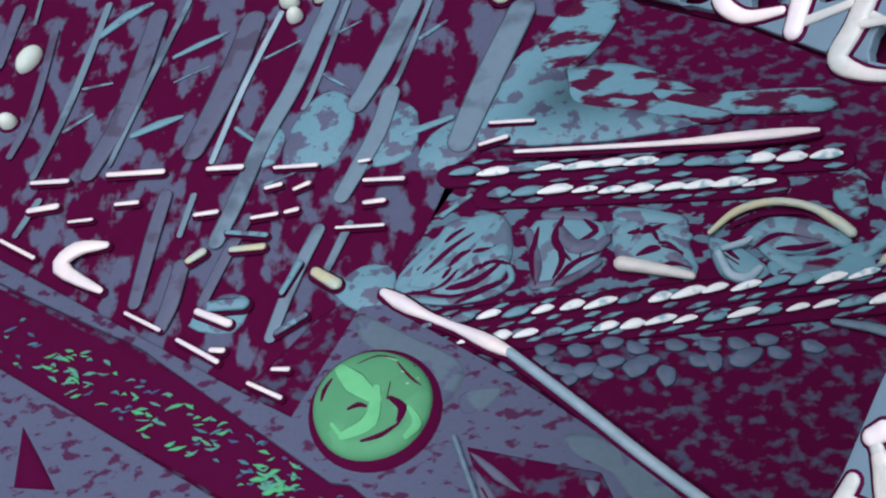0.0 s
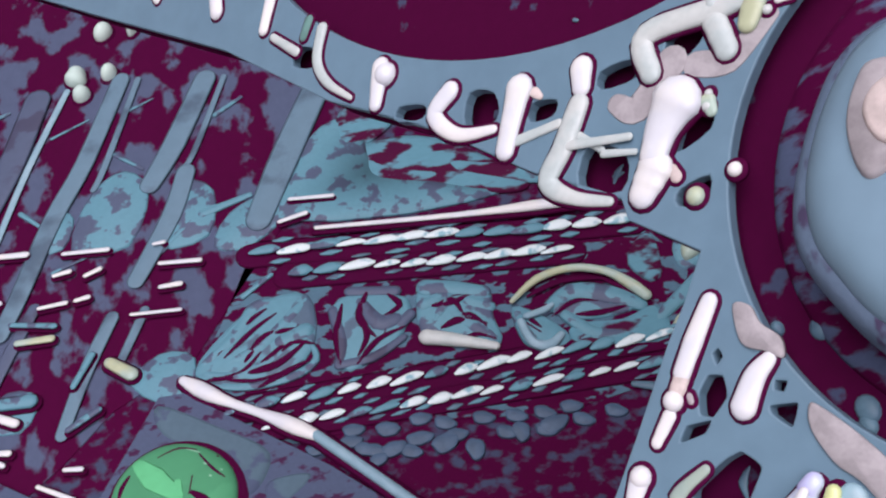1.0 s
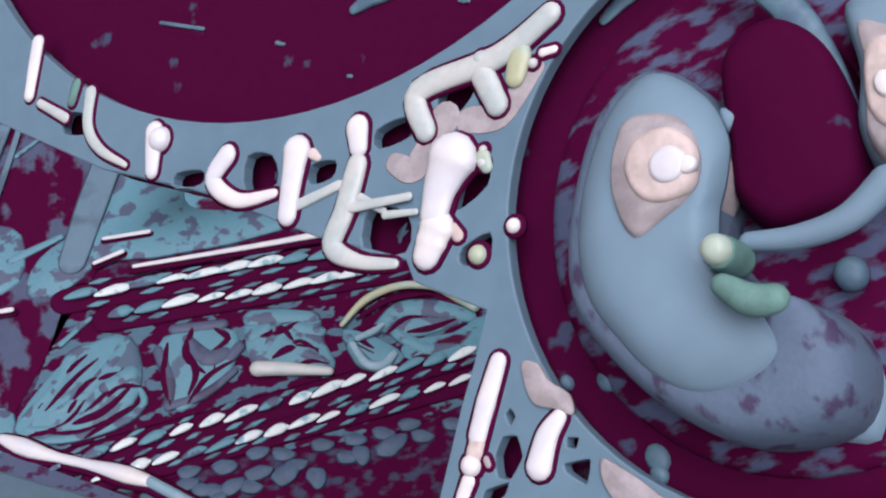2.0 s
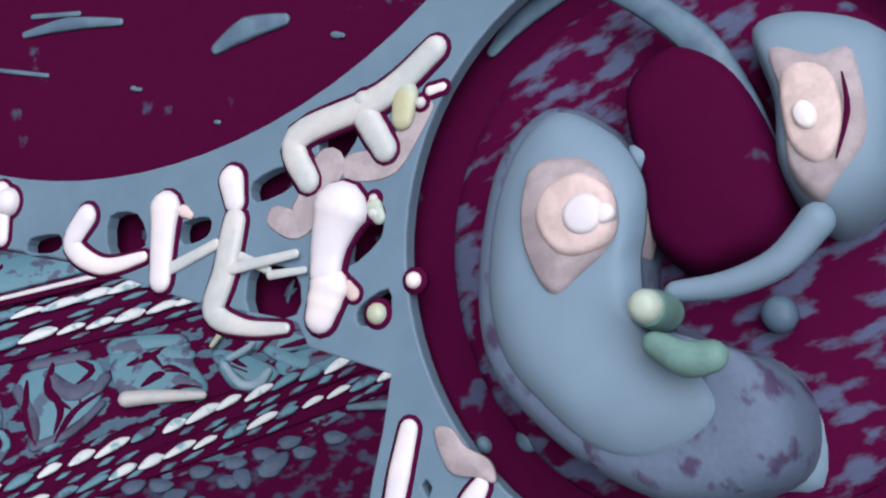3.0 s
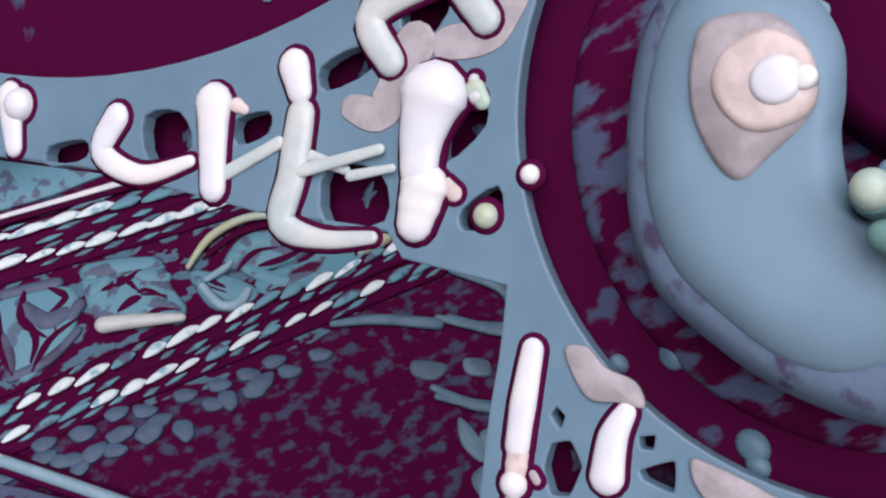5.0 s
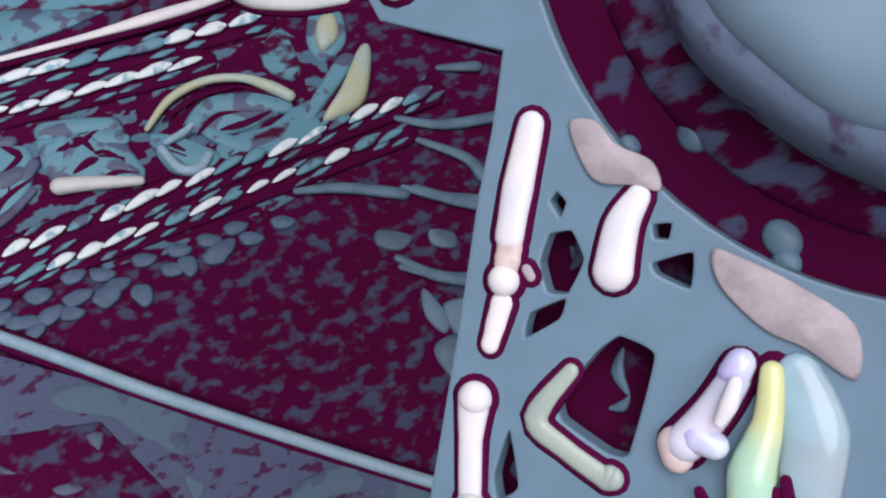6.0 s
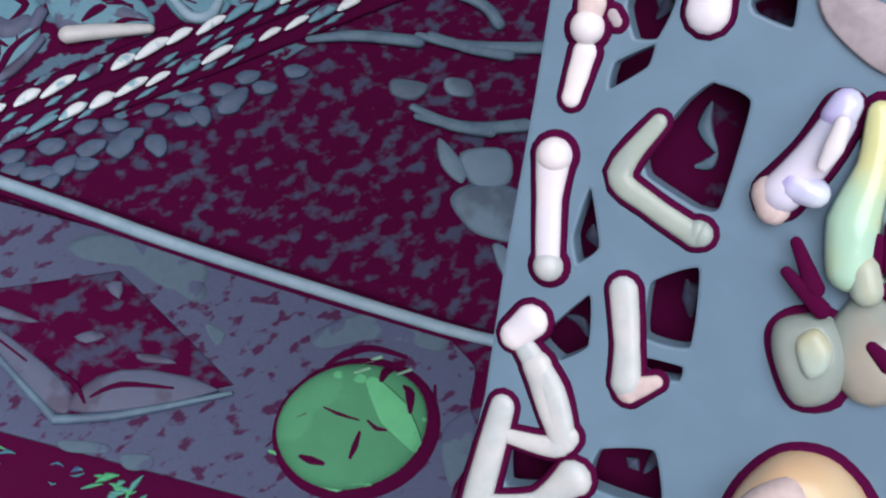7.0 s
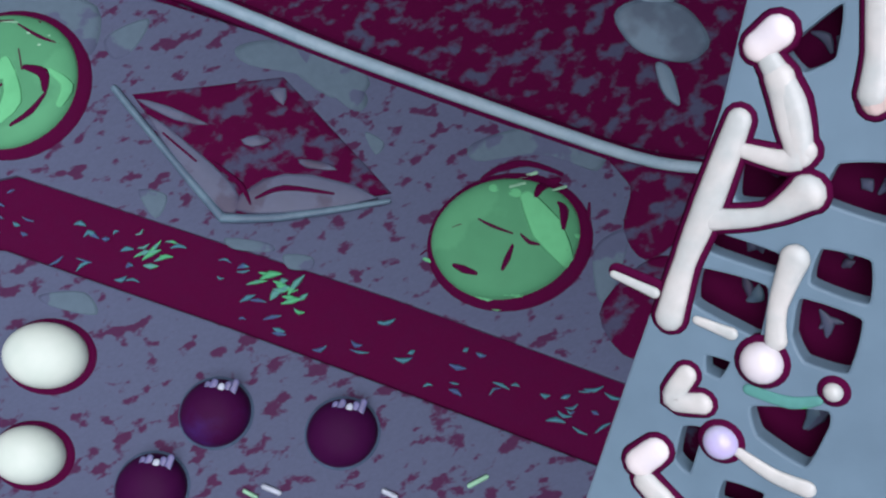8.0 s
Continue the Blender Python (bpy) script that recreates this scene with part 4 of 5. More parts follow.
# a group of pale pearls by the screen
for x, y, rx, ry in ((-0.0766, 0.1463, 0.0022, 0.0029), (-0.0829, 0.1321, 0.0022, 0.0026), (-0.0748, 0.1313, 0.0018, 0.0024), (-0.0814, 0.1254, 0.0021, 0.0023), (-0.0690, 0.1455, 0.0012, 0.0021), (-0.1537, 0.1246, 0.003, 0.0046), (-0.0831, 0.1309, 0.0028, 0.0022), (-0.1556, 0.1038, 0.0025, 0.0022)):
    ob = thing("pearl", FAR, x, y, "small pale mint pearl in a dark setting", "pearl", "small pearls")
    part("gem", dome(x, y, rx, ry, -25, 0.003, 0.001, 7, 22), M_PEARL, ob)
    part("setting", dome(x, y, rx + 0.0007, ry + 0.0007, -25, 0.0014, 0.0, 3, 22), M_DARK, ob)

for pts in (((-0.0826, 0.0788), (-0.0784, 0.0942), (-0.0708, 0.0993), (-0.0652, 0.0922), (-0.0698, 0.0773)), ((-0.0631, 0.0761), (-0.0577, 0.0929), (-0.0504, 0.0892), (-0.0520, 0.0765)), ((-0.0508, 0.0730), (-0.0472, 0.0818), (-0.0378, 0.0856), (-0.0329, 0.0806), (-0.0425, 0.0718)), ((-0.0916, 0.0805), (-0.0866, 0.0901), (-0.0823, 0.0877), (-0.0846, 0.0795)), ((-0.0340, 0.0851), (-0.0280, 0.0959), (-0.0163, 0.0943), (-0.0192, 0.0848), (-0.0116, 0.0778), (-0.0292, 0.0809)), ((-0.1015, 0.0384), (-0.0944, 0.0452), (-0.0879, 0.0428), (-0.0912, 0.0355)), ((-0.0692, 0.0418), (-0.0631, 0.0482), (-0.0558, 0.0458), (-0.0584, 0.0349))):
    solo("teal_patch", FAR, pillow(pts, 0.0003, 0.0004, 2, 3, 5), M_TEAL, "teal enamel patch between the slats", "inlay", "teal patches", x=pts[0][0], y=pts[0][1])

# ---- teal field above the upper rope ----
solo("teal_field", FAR, pillow([(-0.0278, 0.0995), (-0.0213, 0.1043), (-0.0150, 0.1012), (-0.0163, 0.0902), (-0.0095, 0.0822), (0.0064, 0.0767), (0.0151, 0.0748), (-0.0082, 0.0731), (-0.0366, 0.0777), (-0.0318, 0.0900)], 0.0005, 0.0004, 3, 2, 6), M_TEAL, "flat teal enamel field", "panel", kind="structure")
for pts in (((-0.0156, 0.0948), (-0.0025, 0.0948), (0.0096, 0.0872), (0.0199, 0.0758), (0.0125, 0.0745), (-0.0044, 0.0814), (-0.0152, 0.0875)), ((-0.0172, 0.0916), (-0.0025, 0.0893), (0.0158, 0.0823), (0.0395, 0.0796), (0.0394, 0.0733), (0.0087, 0.0779), (-0.0159, 0.0844)), ((-0.0206, 0.1042), (-0.0126, 0.1154), (-0.0024, 0.1187), (-0.0010, 0.1100), (-0.0106, 0.0973), (-0.0202, 0.0948))):
    solo("teal_patch", FAR, pillow(pts, 0.0003, 0.0007, 2), M_TEALBED, "mottled teal enamel patch on the backplate", "inlay", "teal patches", x=pts[0][0], y=pts[0][1])

# ---- frieze between the ropes ----
def relief(mat, *strokes):
    ob = thing("frieze_ornament", FAR, *strokes[0][0][0], "carved teal relief ornament of the frieze", "ornament", "frieze ornaments")
    for pts, w in strokes:
        r = [q * 1.35e-4 / 2 for q in w]
        part("stroke", tube(pts, r, 0.0005, 0.42, 8), mat, ob)
    return ob


relief(M_TEAL, ([(-0.0538, 0.0439), (-0.0471, 0.0492), (-0.0430, 0.0554), (-0.0394, 0.0560)], (14, 26, 22, 12)), ([(-0.0497, 0.0430), (-0.0425, 0.0455), (-0.0349, 0.0523), (-0.0323, 0.0552)], (12, 24, 20, 10)), ([(-0.0538, 0.0414), (-0.0475, 0.0396), (-0.0403, 0.0424), (-0.0342, 0.0465)], (14, 22, 18, 12)),
       ([(-0.0534, 0.0388), (-0.0453, 0.0369), (-0.0361, 0.0375), (-0.0312, 0.0404), (-0.0320, 0.0447)], (10, 14, 16, 12, 8)), ([(-0.0408, 0.0535), (-0.0358, 0.0552)], (10, 24, 10)), ([(-0.0453, 0.0587), (-0.0389, 0.0631)], (10, 16, 8)), ([(-0.0378, 0.0459), (-0.0329, 0.0476)], (26, 30)))
relief(M_DUSKSLAT, ([(-0.0266, 0.0512), (-0.0256, 0.0433), (-0.0267, 0.0382)], (18, 22, 16)), ([(-0.0267, 0.0382), (-0.0197, 0.0387), (-0.0129, 0.0421)], (16, 18, 12)), ([(-0.0206, 0.0521), (-0.0177, 0.0465), (-0.0141, 0.0465)], (20, 34, 26)), ([(-0.0130, 0.0455), (-0.0110, 0.0472)], (20, 20)), ([(-0.0227, 0.0553), (-0.0132, 0.0535)], (18, 20)))
ob = relief(M_TEAL, ([(-0.0066, 0.0528), (-0.0014, 0.0517), (0.0049, 0.0495)], (34, 30, 24)), ([(-0.0078, 0.0488), (-0.0029, 0.0498), (-0.0059, 0.0447)], (24, 26, 14)), ([(-0.0022, 0.0460), (0.0019, 0.0416), (0.0051, 0.0381)], (18, 26, 16)), ([(0.0016, 0.0480), (0.0055, 0.0458)], (24, 20)))
part("bar", tube([(-0.0083, 0.0407), (-0.0032, 0.0391), (0.0051, 0.0359)], [0.0017, 0.0015, 0.0009], 0.0012, 0.8), M_BONE, ob, "pale bone bar")
ob = relief(M_TEAL, ([(0.0161, 0.0421), (0.0227, 0.0457), (0.0305, 0.0433), (0.0357, 0.0401)], (16, 34, 38, 24)), ([(0.0108, 0.0425), (0.0121, 0.0367), (0.0151, 0.0336)], (18, 24, 20)), ([(0.0205, 0.0405), (0.0251, 0.0353), (0.0307, 0.0341)], (20, 26, 16)))
part("arch", tube([(0.0102, 0.0455), (0.0164, 0.0499), (0.0239, 0.0511), (0.0307, 0.0488), (0.0350, 0.0446), (0.0373, 0.0415)], [0.0005, 0.0009, 0.0009, 0.0009, 0.0013, 0.0012], 0.0014, 0.8), M_CREAM, ob, "cream arch")
part("curl", tube([(0.0111, 0.0403), (0.0125, 0.0352), (0.0157, 0.0339), (0.0184, 0.0357)], [0.0008, 0.001, 0.0011, 0.0008], 0.0014, 0.8), M_PALE, ob, "pale blue curl")
part("curl", tube([(0.0124, 0.0414), (0.0161, 0.0421), (0.0180, 0.0430)], [0.0007, 0.0008, 0.0005], 0.0014, 0.8), M_PALE, ob, "pale blue curl")
for mat, pts in ((M_TEAL, ((-0.0081, 0.0542), (-0.0011, 0.0533), (0.0059, 0.0504), (0.0059, 0.0435), (0.0063, 0.0368), (-0.0031, 0.0398), (-0.0093, 0.0424))), (M_CARVED, ((-0.0265, 0.0526), (-0.0204, 0.0542), (-0.0109, 0.0515), (-0.0127, 0.0434), (-0.0198, 0.0381), (-0.0263, 0.0374))), (M_CARVED, ((-0.0562, 0.0419), (-0.0493, 0.0511), (-0.0405, 0.0570), (-0.0315, 0.0565), (-0.0307, 0.0458), (-0.0360, 0.0388), (-0.0476, 0.0373))),
                 (M_TEAL, ((0.0170, 0.0440), (0.0230, 0.0467), (0.0314, 0.0441), (0.0362, 0.0400), (0.0282, 0.0385), (0.0203, 0.0398))), (M_CARVED, ((0.0101, 0.0448), (0.0159, 0.0414), (0.0205, 0.0349), (0.0143, 0.0328), (0.0104, 0.0370))), (M_TEALBED, ((0.0212, 0.0382), (0.0315, 0.0374), (0.0390, 0.0394), (0.0402, 0.0308), (0.0301, 0.0313), (0.0213, 0.0331))), (M_TEALBED, ((0.0386, 0.0558), (0.0425, 0.0566), (0.0424, 0.0475), (0.0393, 0.0451), (0.0358, 0.0503)))):
    solo("frieze_plaque", FAR, pillow(pts, 0.0006, 0.0003, 3, 3, 5), mat, "low carved teal plaque of the frieze", "plaque", "frieze plaques", x=pts[0][0], y=pts[0][1])
for pts, w in ((((-0.0455, 0.0426), (-0.0409, 0.0478), (-0.0341, 0.0483)), 12), (((-0.0510, 0.0453), (-0.0451, 0.0514), (-0.0405, 0.0544)), 10), (((-0.0461, 0.0399), (-0.0390, 0.0407), (-0.0327, 0.0450)), 12), (((-0.0431, 0.0361), (-0.0370, 0.0387), (-0.0323, 0.0404)), 10), (((-0.0534, 0.0397), (-0.0467, 0.0400), (-0.0422, 0.0442)), 9), (((-0.0378, 0.0436), (-0.0354, 0.0453), (-0.0311, 0.0440)), 9), (((-0.0191, 0.0543), (-0.0214, 0.0482), (-0.0186, 0.0432)), 12), (((-0.0148, 0.0528), (-0.0127, 0.0496), (-0.0170, 0.0473)), 10), (((-0.0246, 0.0522), (-0.0266, 0.0447), (-0.0263, 0.0381)), 10), (((-0.0229, 0.0376), (-0.0181, 0.0423), (-0.0124, 0.0443)), 9), (((-0.0070, 0.0484), (-0.0021, 0.0481), (0.0036, 0.0498)), 10), (((-0.0049, 0.0425), (-0.0005, 0.0437), (0.0042, 0.0417)), 12), (((-0.0021, 0.0388), (0.0022, 0.0395), (0.0054, 0.0378)), 8), (((0.0135, 0.0463), (0.0210, 0.0487), (0.0295, 0.0477)), 10), (((0.0295, 0.0477), (0.0332, 0.0445), (0.0352, 0.0421)), 9), (((0.0149, 0.0386), (0.0132, 0.0419), (0.0191, 0.0442)), 8), (((0.0226, 0.0401), (0.0277, 0.0396), (0.0332, 0.0402)), 10), (((-0.0055, 0.0482), (-0.0018, 0.0488), (-0.0001, 0.0448)), 10), (((-0.0026, 0.0432), (0.0011, 0.0446), (0.0041, 0.0411)), 8), (((-0.0029, 0.0498), (0.0019, 0.0495)), 6), (((-0.0497, 0.0443), (-0.0434, 0.0498), (-0.0384, 0.0529)), 8), (((-0.0440, 0.0404), (-0.0379, 0.0446), (-0.0340, 0.0492)), 8), (((0.0183, 0.0410), (0.0234, 0.0434), (0.0302, 0.0419)), 8), (((0.0122, 0.0401), (0.0146, 0.0375)), 9), (((-0.0209, 0.0493), (-0.0203, 0.0436), (-0.0226, 0.0393)), 10), (((-0.0150, 0.0481), (-0.0169, 0.0429)), 8), (((-0.0521, 0.0402), (-0.0441, 0.0378), (-0.0371, 0.0390)), 6)):
    solo("cut_line", FAR, tube(pts, [w * 2.5e-5, w * 8e-5, w * 6e-5, w * 2e-5], 0.0009, 0.3, 8), M_DARK, "dark cut line across a frieze plaque", "groove", "cut lines of the frieze", x=pts[0][0], y=pts[0][1])
drop = thing("cream_drop", FAR, 0.0496, 0.0516, "cream enamel drop in a teal setting", "drop")
part("drop", pillow([(0.0503, 0.0561), (0.0534, 0.0555), (0.0520, 0.0505), (0.0477, 0.0485), (0.0474, 0.0518)], 0.0018, 0.0006), M_CREAM, drop)
part("setting", pillow([(0.0499, 0.0588), (0.0551, 0.0572), (0.0529, 0.0492), (0.0469, 0.0470), (0.0457, 0.0519)], 0.0008, 0.0), M_TEAL, drop)
drop = thing("cream_drop", FAR, 0.0480, 0.0374, "large cream enamel drop with a teal flank", "drop")
part("drop", pillow([(0.0548, 0.0467), (0.0565, 0.0451), (0.0512, 0.0360), (0.0465, 0.0337), (0.0409, 0.0342), (0.0472, 0.0394)], 0.0018, 0.0006), M_CREAM, drop)
part("flank", pillow([(0.0509, 0.0470), (0.0528, 0.0445), (0.0437, 0.0380), (0.0370, 0.0340), (0.0369, 0.0362), (0.0443, 0.0424)], 0.0010, 0.0), M_TEAL, drop)
for a in (((0.0543, 0.0290), (0.0620, 0.0240), (0.0754, 0.0208)), ((0.0507, 0.0141), (0.0554, 0.0092), (0.0618, 0.0044)), ((0.0411, 0.0024), (0.0454, -0.0032), (0.0515, -0.0076)), ((0.0301, 0.0225), (0.0384, 0.0195), (0.0479, 0.0138)), ((0.0671, 0.0361), (0.0740, 0.0335)), ((0.0486, 0.0149), (0.0565, 0.0088), (0.0708, 0.0019)), ((0.0410, 0.0005), (0.0490, -0.0057), (0.0579, -0.0093)), ((0.0559, 0.0229), (0.0624, 0.0158), (0.0633, 0.0109))):
    r = 0.0012
    solo("finger", FAR, tube(a, [r * 0.6, r, r * 1.1], 0.0006, 0.5, 8), M_SLATEBLUE, "dusky blue metal finger on the dark backplate", "finger", "fingers by the edge", x=a[0][0], y=a[0][1])
for pts in (((0.0391, -0.0159), (0.0444, -0.0152), (0.0507, -0.0195), (0.0520, -0.0268), (0.0475, -0.0287), (0.0432, -0.0264), (0.0396, -0.0224)), ((0.0404, 0.0091), (0.0457, 0.0054), (0.0422, 0.0038), (0.0389, 0.0065)), ((0.0492, 0.0052), (0.0529, 0.0029), (0.0519, 0.0000), (0.0482, 0.0023)), ((0.0418, -0.0267), (0.0437, -0.0287), (0.0425, -0.0349), (0.0408, -0.0320)), ((0.0427, -0.0047), (0.0443, -0.0116), (0.0422, -0.0141), (0.0406, -0.0096)), ((0.0447, -0.0090), (0.0525, -0.0119), (0.0503, -0.0176), (0.0443, -0.0160))):
    solo("blue_patch", FAR, pillow(pts, 0.0003, 0.0003, 2), M_PLATE2, "uneven dusky blue patch on the backplate", "inlay", "blue patches", x=pts[0][0], y=pts[0][1])

# rows of flat scales under the lower rope
scales = thing("scale_rows", FAR, 0.0041, 0.0221, "rows of flat dusky blue scales under the rope", "moulding")
for x, y in ((0.0252, 0.0178), (0.0187, 0.0172), (0.0113, 0.0164), (0.0039, 0.0173), (0.0170, 0.0203), (0.0117, 0.0200), (0.0062, 0.0204), (-0.0001, 0.0212), (-0.0076, 0.0215), (-0.0122, 0.0233), (-0.0134, 0.0191), (-0.0186, 0.0221), (-0.0237, 0.0190), (-0.0254, 0.0234),
             (-0.0261, 0.0210), (-0.0190, 0.0226), (-0.0124, 0.0193), (-0.0149, 0.0169), (-0.0216, 0.0183), (-0.0058, 0.0186), (-0.0329, 0.0207)):
    part("scale", dome(x, y, 0.0023, 0.0014, -16 + 12 * math.sin(x * 900), 0.0004, 0.0003, 4, 16, 4, 0.07), M_SCALE, scales)
for x, y, a, b in ((-0.0082, 0.0173, 24, 15), (-0.0027, 0.0150, 16, 18), (0.0065, 0.0169, 15, 17), (0.0130, 0.0173, 26, 14), (-0.0181, 0.0180, 22, 12), (-0.0212, 0.0163, 16, 10)):
    part("scale", dome(x, y, a * 1.15e-4, b * 1.3e-4, 12, 0.0004, 0.0004, 4, 18, 5, 0.08), M_SCALE, scales)

# ---- lozenge ----
loz = thing("lozenge", FAR, -0.0264, -0.0129, "dark sunken lozenge with a pale metal edge", "ornament", z=0.0016)
part("field", pillow([(-0.0418, 0.0038), (-0.0295, -0.0001), (-0.0171, -0.0038), (-0.0126, -0.0169), (-0.0082, -0.0297), (-0.0219, -0.0264), (-0.0353, -0.0225), (-0.0387, -0.0093)], 0.0004, 0.0017, 3, 1, 6), M_WISP, loz)
part("edge", tube([(-0.0441, 0.0058), (-0.0399, -0.0085), (-0.0356, -0.0222)], [0.0006, 0.0006, 0.0008], 0.0022, 0.8), M_SLATEBLUE, loz)
part("edge", tube([(-0.0356, -0.0223), (-0.0263, -0.0262), (-0.0092, -0.0308)], [0.0008, 0.0007, 0.0004], 0.0022, 0.8), M_SLATEBLUE, loz)
for pts in (((-0.0407, -0.0005), (-0.0359, -0.0086), (-0.0319, -0.0177), (-0.0322, -0.0217), (-0.0353, -0.0215), (-0.0385, -0.0125)), ((-0.0336, -0.0215), (-0.0270, -0.0189), (-0.0191, -0.0215), (-0.0106, -0.0296), (-0.0260, -0.0257)), ((-0.0278, -0.0112), (-0.0249, -0.0115), (-0.0232, -0.0134), (-0.0265, -0.0131)), ((-0.0414, 0.0026), (-0.0368, -0.0008), (-0.0318, -0.0065), (-0.0368, -0.0034)), ((-0.0202, -0.0181), (-0.0166, -0.0203), (-0.0150, -0.0225), (-0.0195, -0.0201)), ((-0.0202, -0.0052), (-0.0174, -0.0059), (-0.0190, -0.0085))):
    part("facet", pillow(pts, 0.0003, 0.0021, 3, 2, 4), M_DUSKSLAT, loz)
for pts in (((-0.0335, -0.0128), (-0.0307, -0.0183), (-0.0304, -0.0220)), ((-0.0292, -0.0215), (-0.0242, -0.0218), (-0.0171, -0.0260)), ((-0.0393, -0.0049), (-0.0360, -0.0116))):
    part("groove", tube(pts, [0.0002, 0.0005, 0.0002], 0.0024, 0.3, 8), M_DARK, loz)

# pale worn patches on the grey field
for pts in (((-0.0225, 0.0044), (-0.0158, 0.0028), (-0.0101, -0.0034), (-0.0054, -0.0121), (-0.0084, -0.0142), (-0.0131, -0.0057), (-0.0218, 0.0007)), ((0.0074, -0.0273), (0.0183, -0.0288), (0.0274, -0.0365), (0.0245, -0.0399), (0.0211, -0.0362), (0.0153, -0.0327), (0.0070, -0.0304)), ((-0.0364, -0.0255), (-0.0303, -0.0291), (-0.0301, -0.0308), (-0.0358, -0.0278)), ((-0.0286, -0.0320), (-0.0245, -0.0342), (-0.0253, -0.0360), (-0.0287, -0.0345)), ((-0.0082, -0.0182), (-0.0059, -0.0212), (-0.0081, -0.0225)),
            ((-0.0632, 0.0355), (-0.0516, 0.0286), (-0.0417, 0.0210), (-0.0458, 0.0132), (-0.0498, 0.0209), (-0.0620, 0.0286)), ((-0.0161, 0.0006), (-0.0068, -0.0027), (-0.0041, -0.0109), (-0.0112, -0.0103)), ((-0.0423, 0.0152), (-0.0343, 0.0153), (-0.0382, 0.0114), (-0.0424, 0.0109)), ((0.0187, -0.0516), (0.0252, -0.0511), (0.0195, -0.0583), (0.0157, -0.0599)), ((-0.0468, -0.0121), (-0.0427, -0.0149), (-0.0459, -0.0178)), ((-0.0680, -0.0220), (-0.0611, -0.0246), (-0.0606, -0.0289), (-0.0670, -0.0245))):
    solo("worn_patch", FAR, pillow(pts, 0.00012, 0.00162, 2), M_EDGE, "pale worn patch on the grey field", "inlay", "worn patches", x=pts[0][0], y=pts[0][1])
solo("dark_wedge", FAR, pillow([(-0.1351, 0.0180), (-0.1301, 0.0106), (-0.1254, 0.0032), (-0.1346, 0.0046)], 0.0004, 0.0017, 2, 1), M_DARK, "dark wedge inlaid in the grey field", "inlay")
for pts in (((0.0277, -0.0389), (0.0397, -0.0482), (0.0326, -0.0553), (0.0256, -0.0567), (0.0244, -0.0507), (0.0285, -0.0447)), ((0.0243, -0.0571), (0.0299, -0.0585), (0.0252, -0.0660), (0.0168, -0.0706), (0.0149, -0.0617))):
    solo("dark_patch", FAR, pillow(pts, 0.0004, 0.0017, 3), M_WISP, "dark mottled patch on the grey field", "inlay", kind="structure", x=pts[0][0], y=pts[0][1])

# ---- green jade discs ----
def jade(x, y, rx, ry, turn, cuts, chips, bright):
    """A flat-topped carved disc: dark cut strokes and chips of painted pale highlight follow its dome."""
    ob = thing("jade_disc", FAR, x, y, "carved green jade disc in a dark setting", "cabochon", "jade discs", z=0.0016)
    part("setting", dome(x + 0.0005, y - 0.0007, rx + 0.0017, ry + 0.0017, turn, 0.0010, 0.0014, 3, 40, 3), M_DARK, ob)
    d = part("disc", dome(x, y, rx, ry, turn, 0.0026, 0.0018, 10, 48, 2.6, 0.008), M_GREEN, ob)
    c, s = math.cos(radians(-turn)), math.sin(radians(-turn))

    def height(p):
        u, v = p[0] - x, p[1] - y
        u, v = (u * c - v * s) / rx, (u * s + v * c) / ry
        return 0.0018 + 0.0026 * math.sqrt(max(0.0, 1 - min(1.0, u * u + v * v) ** 2.6))

    for name, strokes, mat in (("facet", bright, M_JADE2), ("groove", cuts, M_DARK), ("chip", chips, M_JADEPALE)):
        for pts, w in strokes:
            r = w * 8.2e-5 / 2
            flat = {"facet": 0.06, "groove": 0.22, "chip": 0.3}[name]
            bm = tube(pts, [r * 0.45, r, r * 0.5], 0.0, flat, 10)
            for v in bm.verts:
                v.co.z += height(v.co)
            part(name, bm, mat, d)


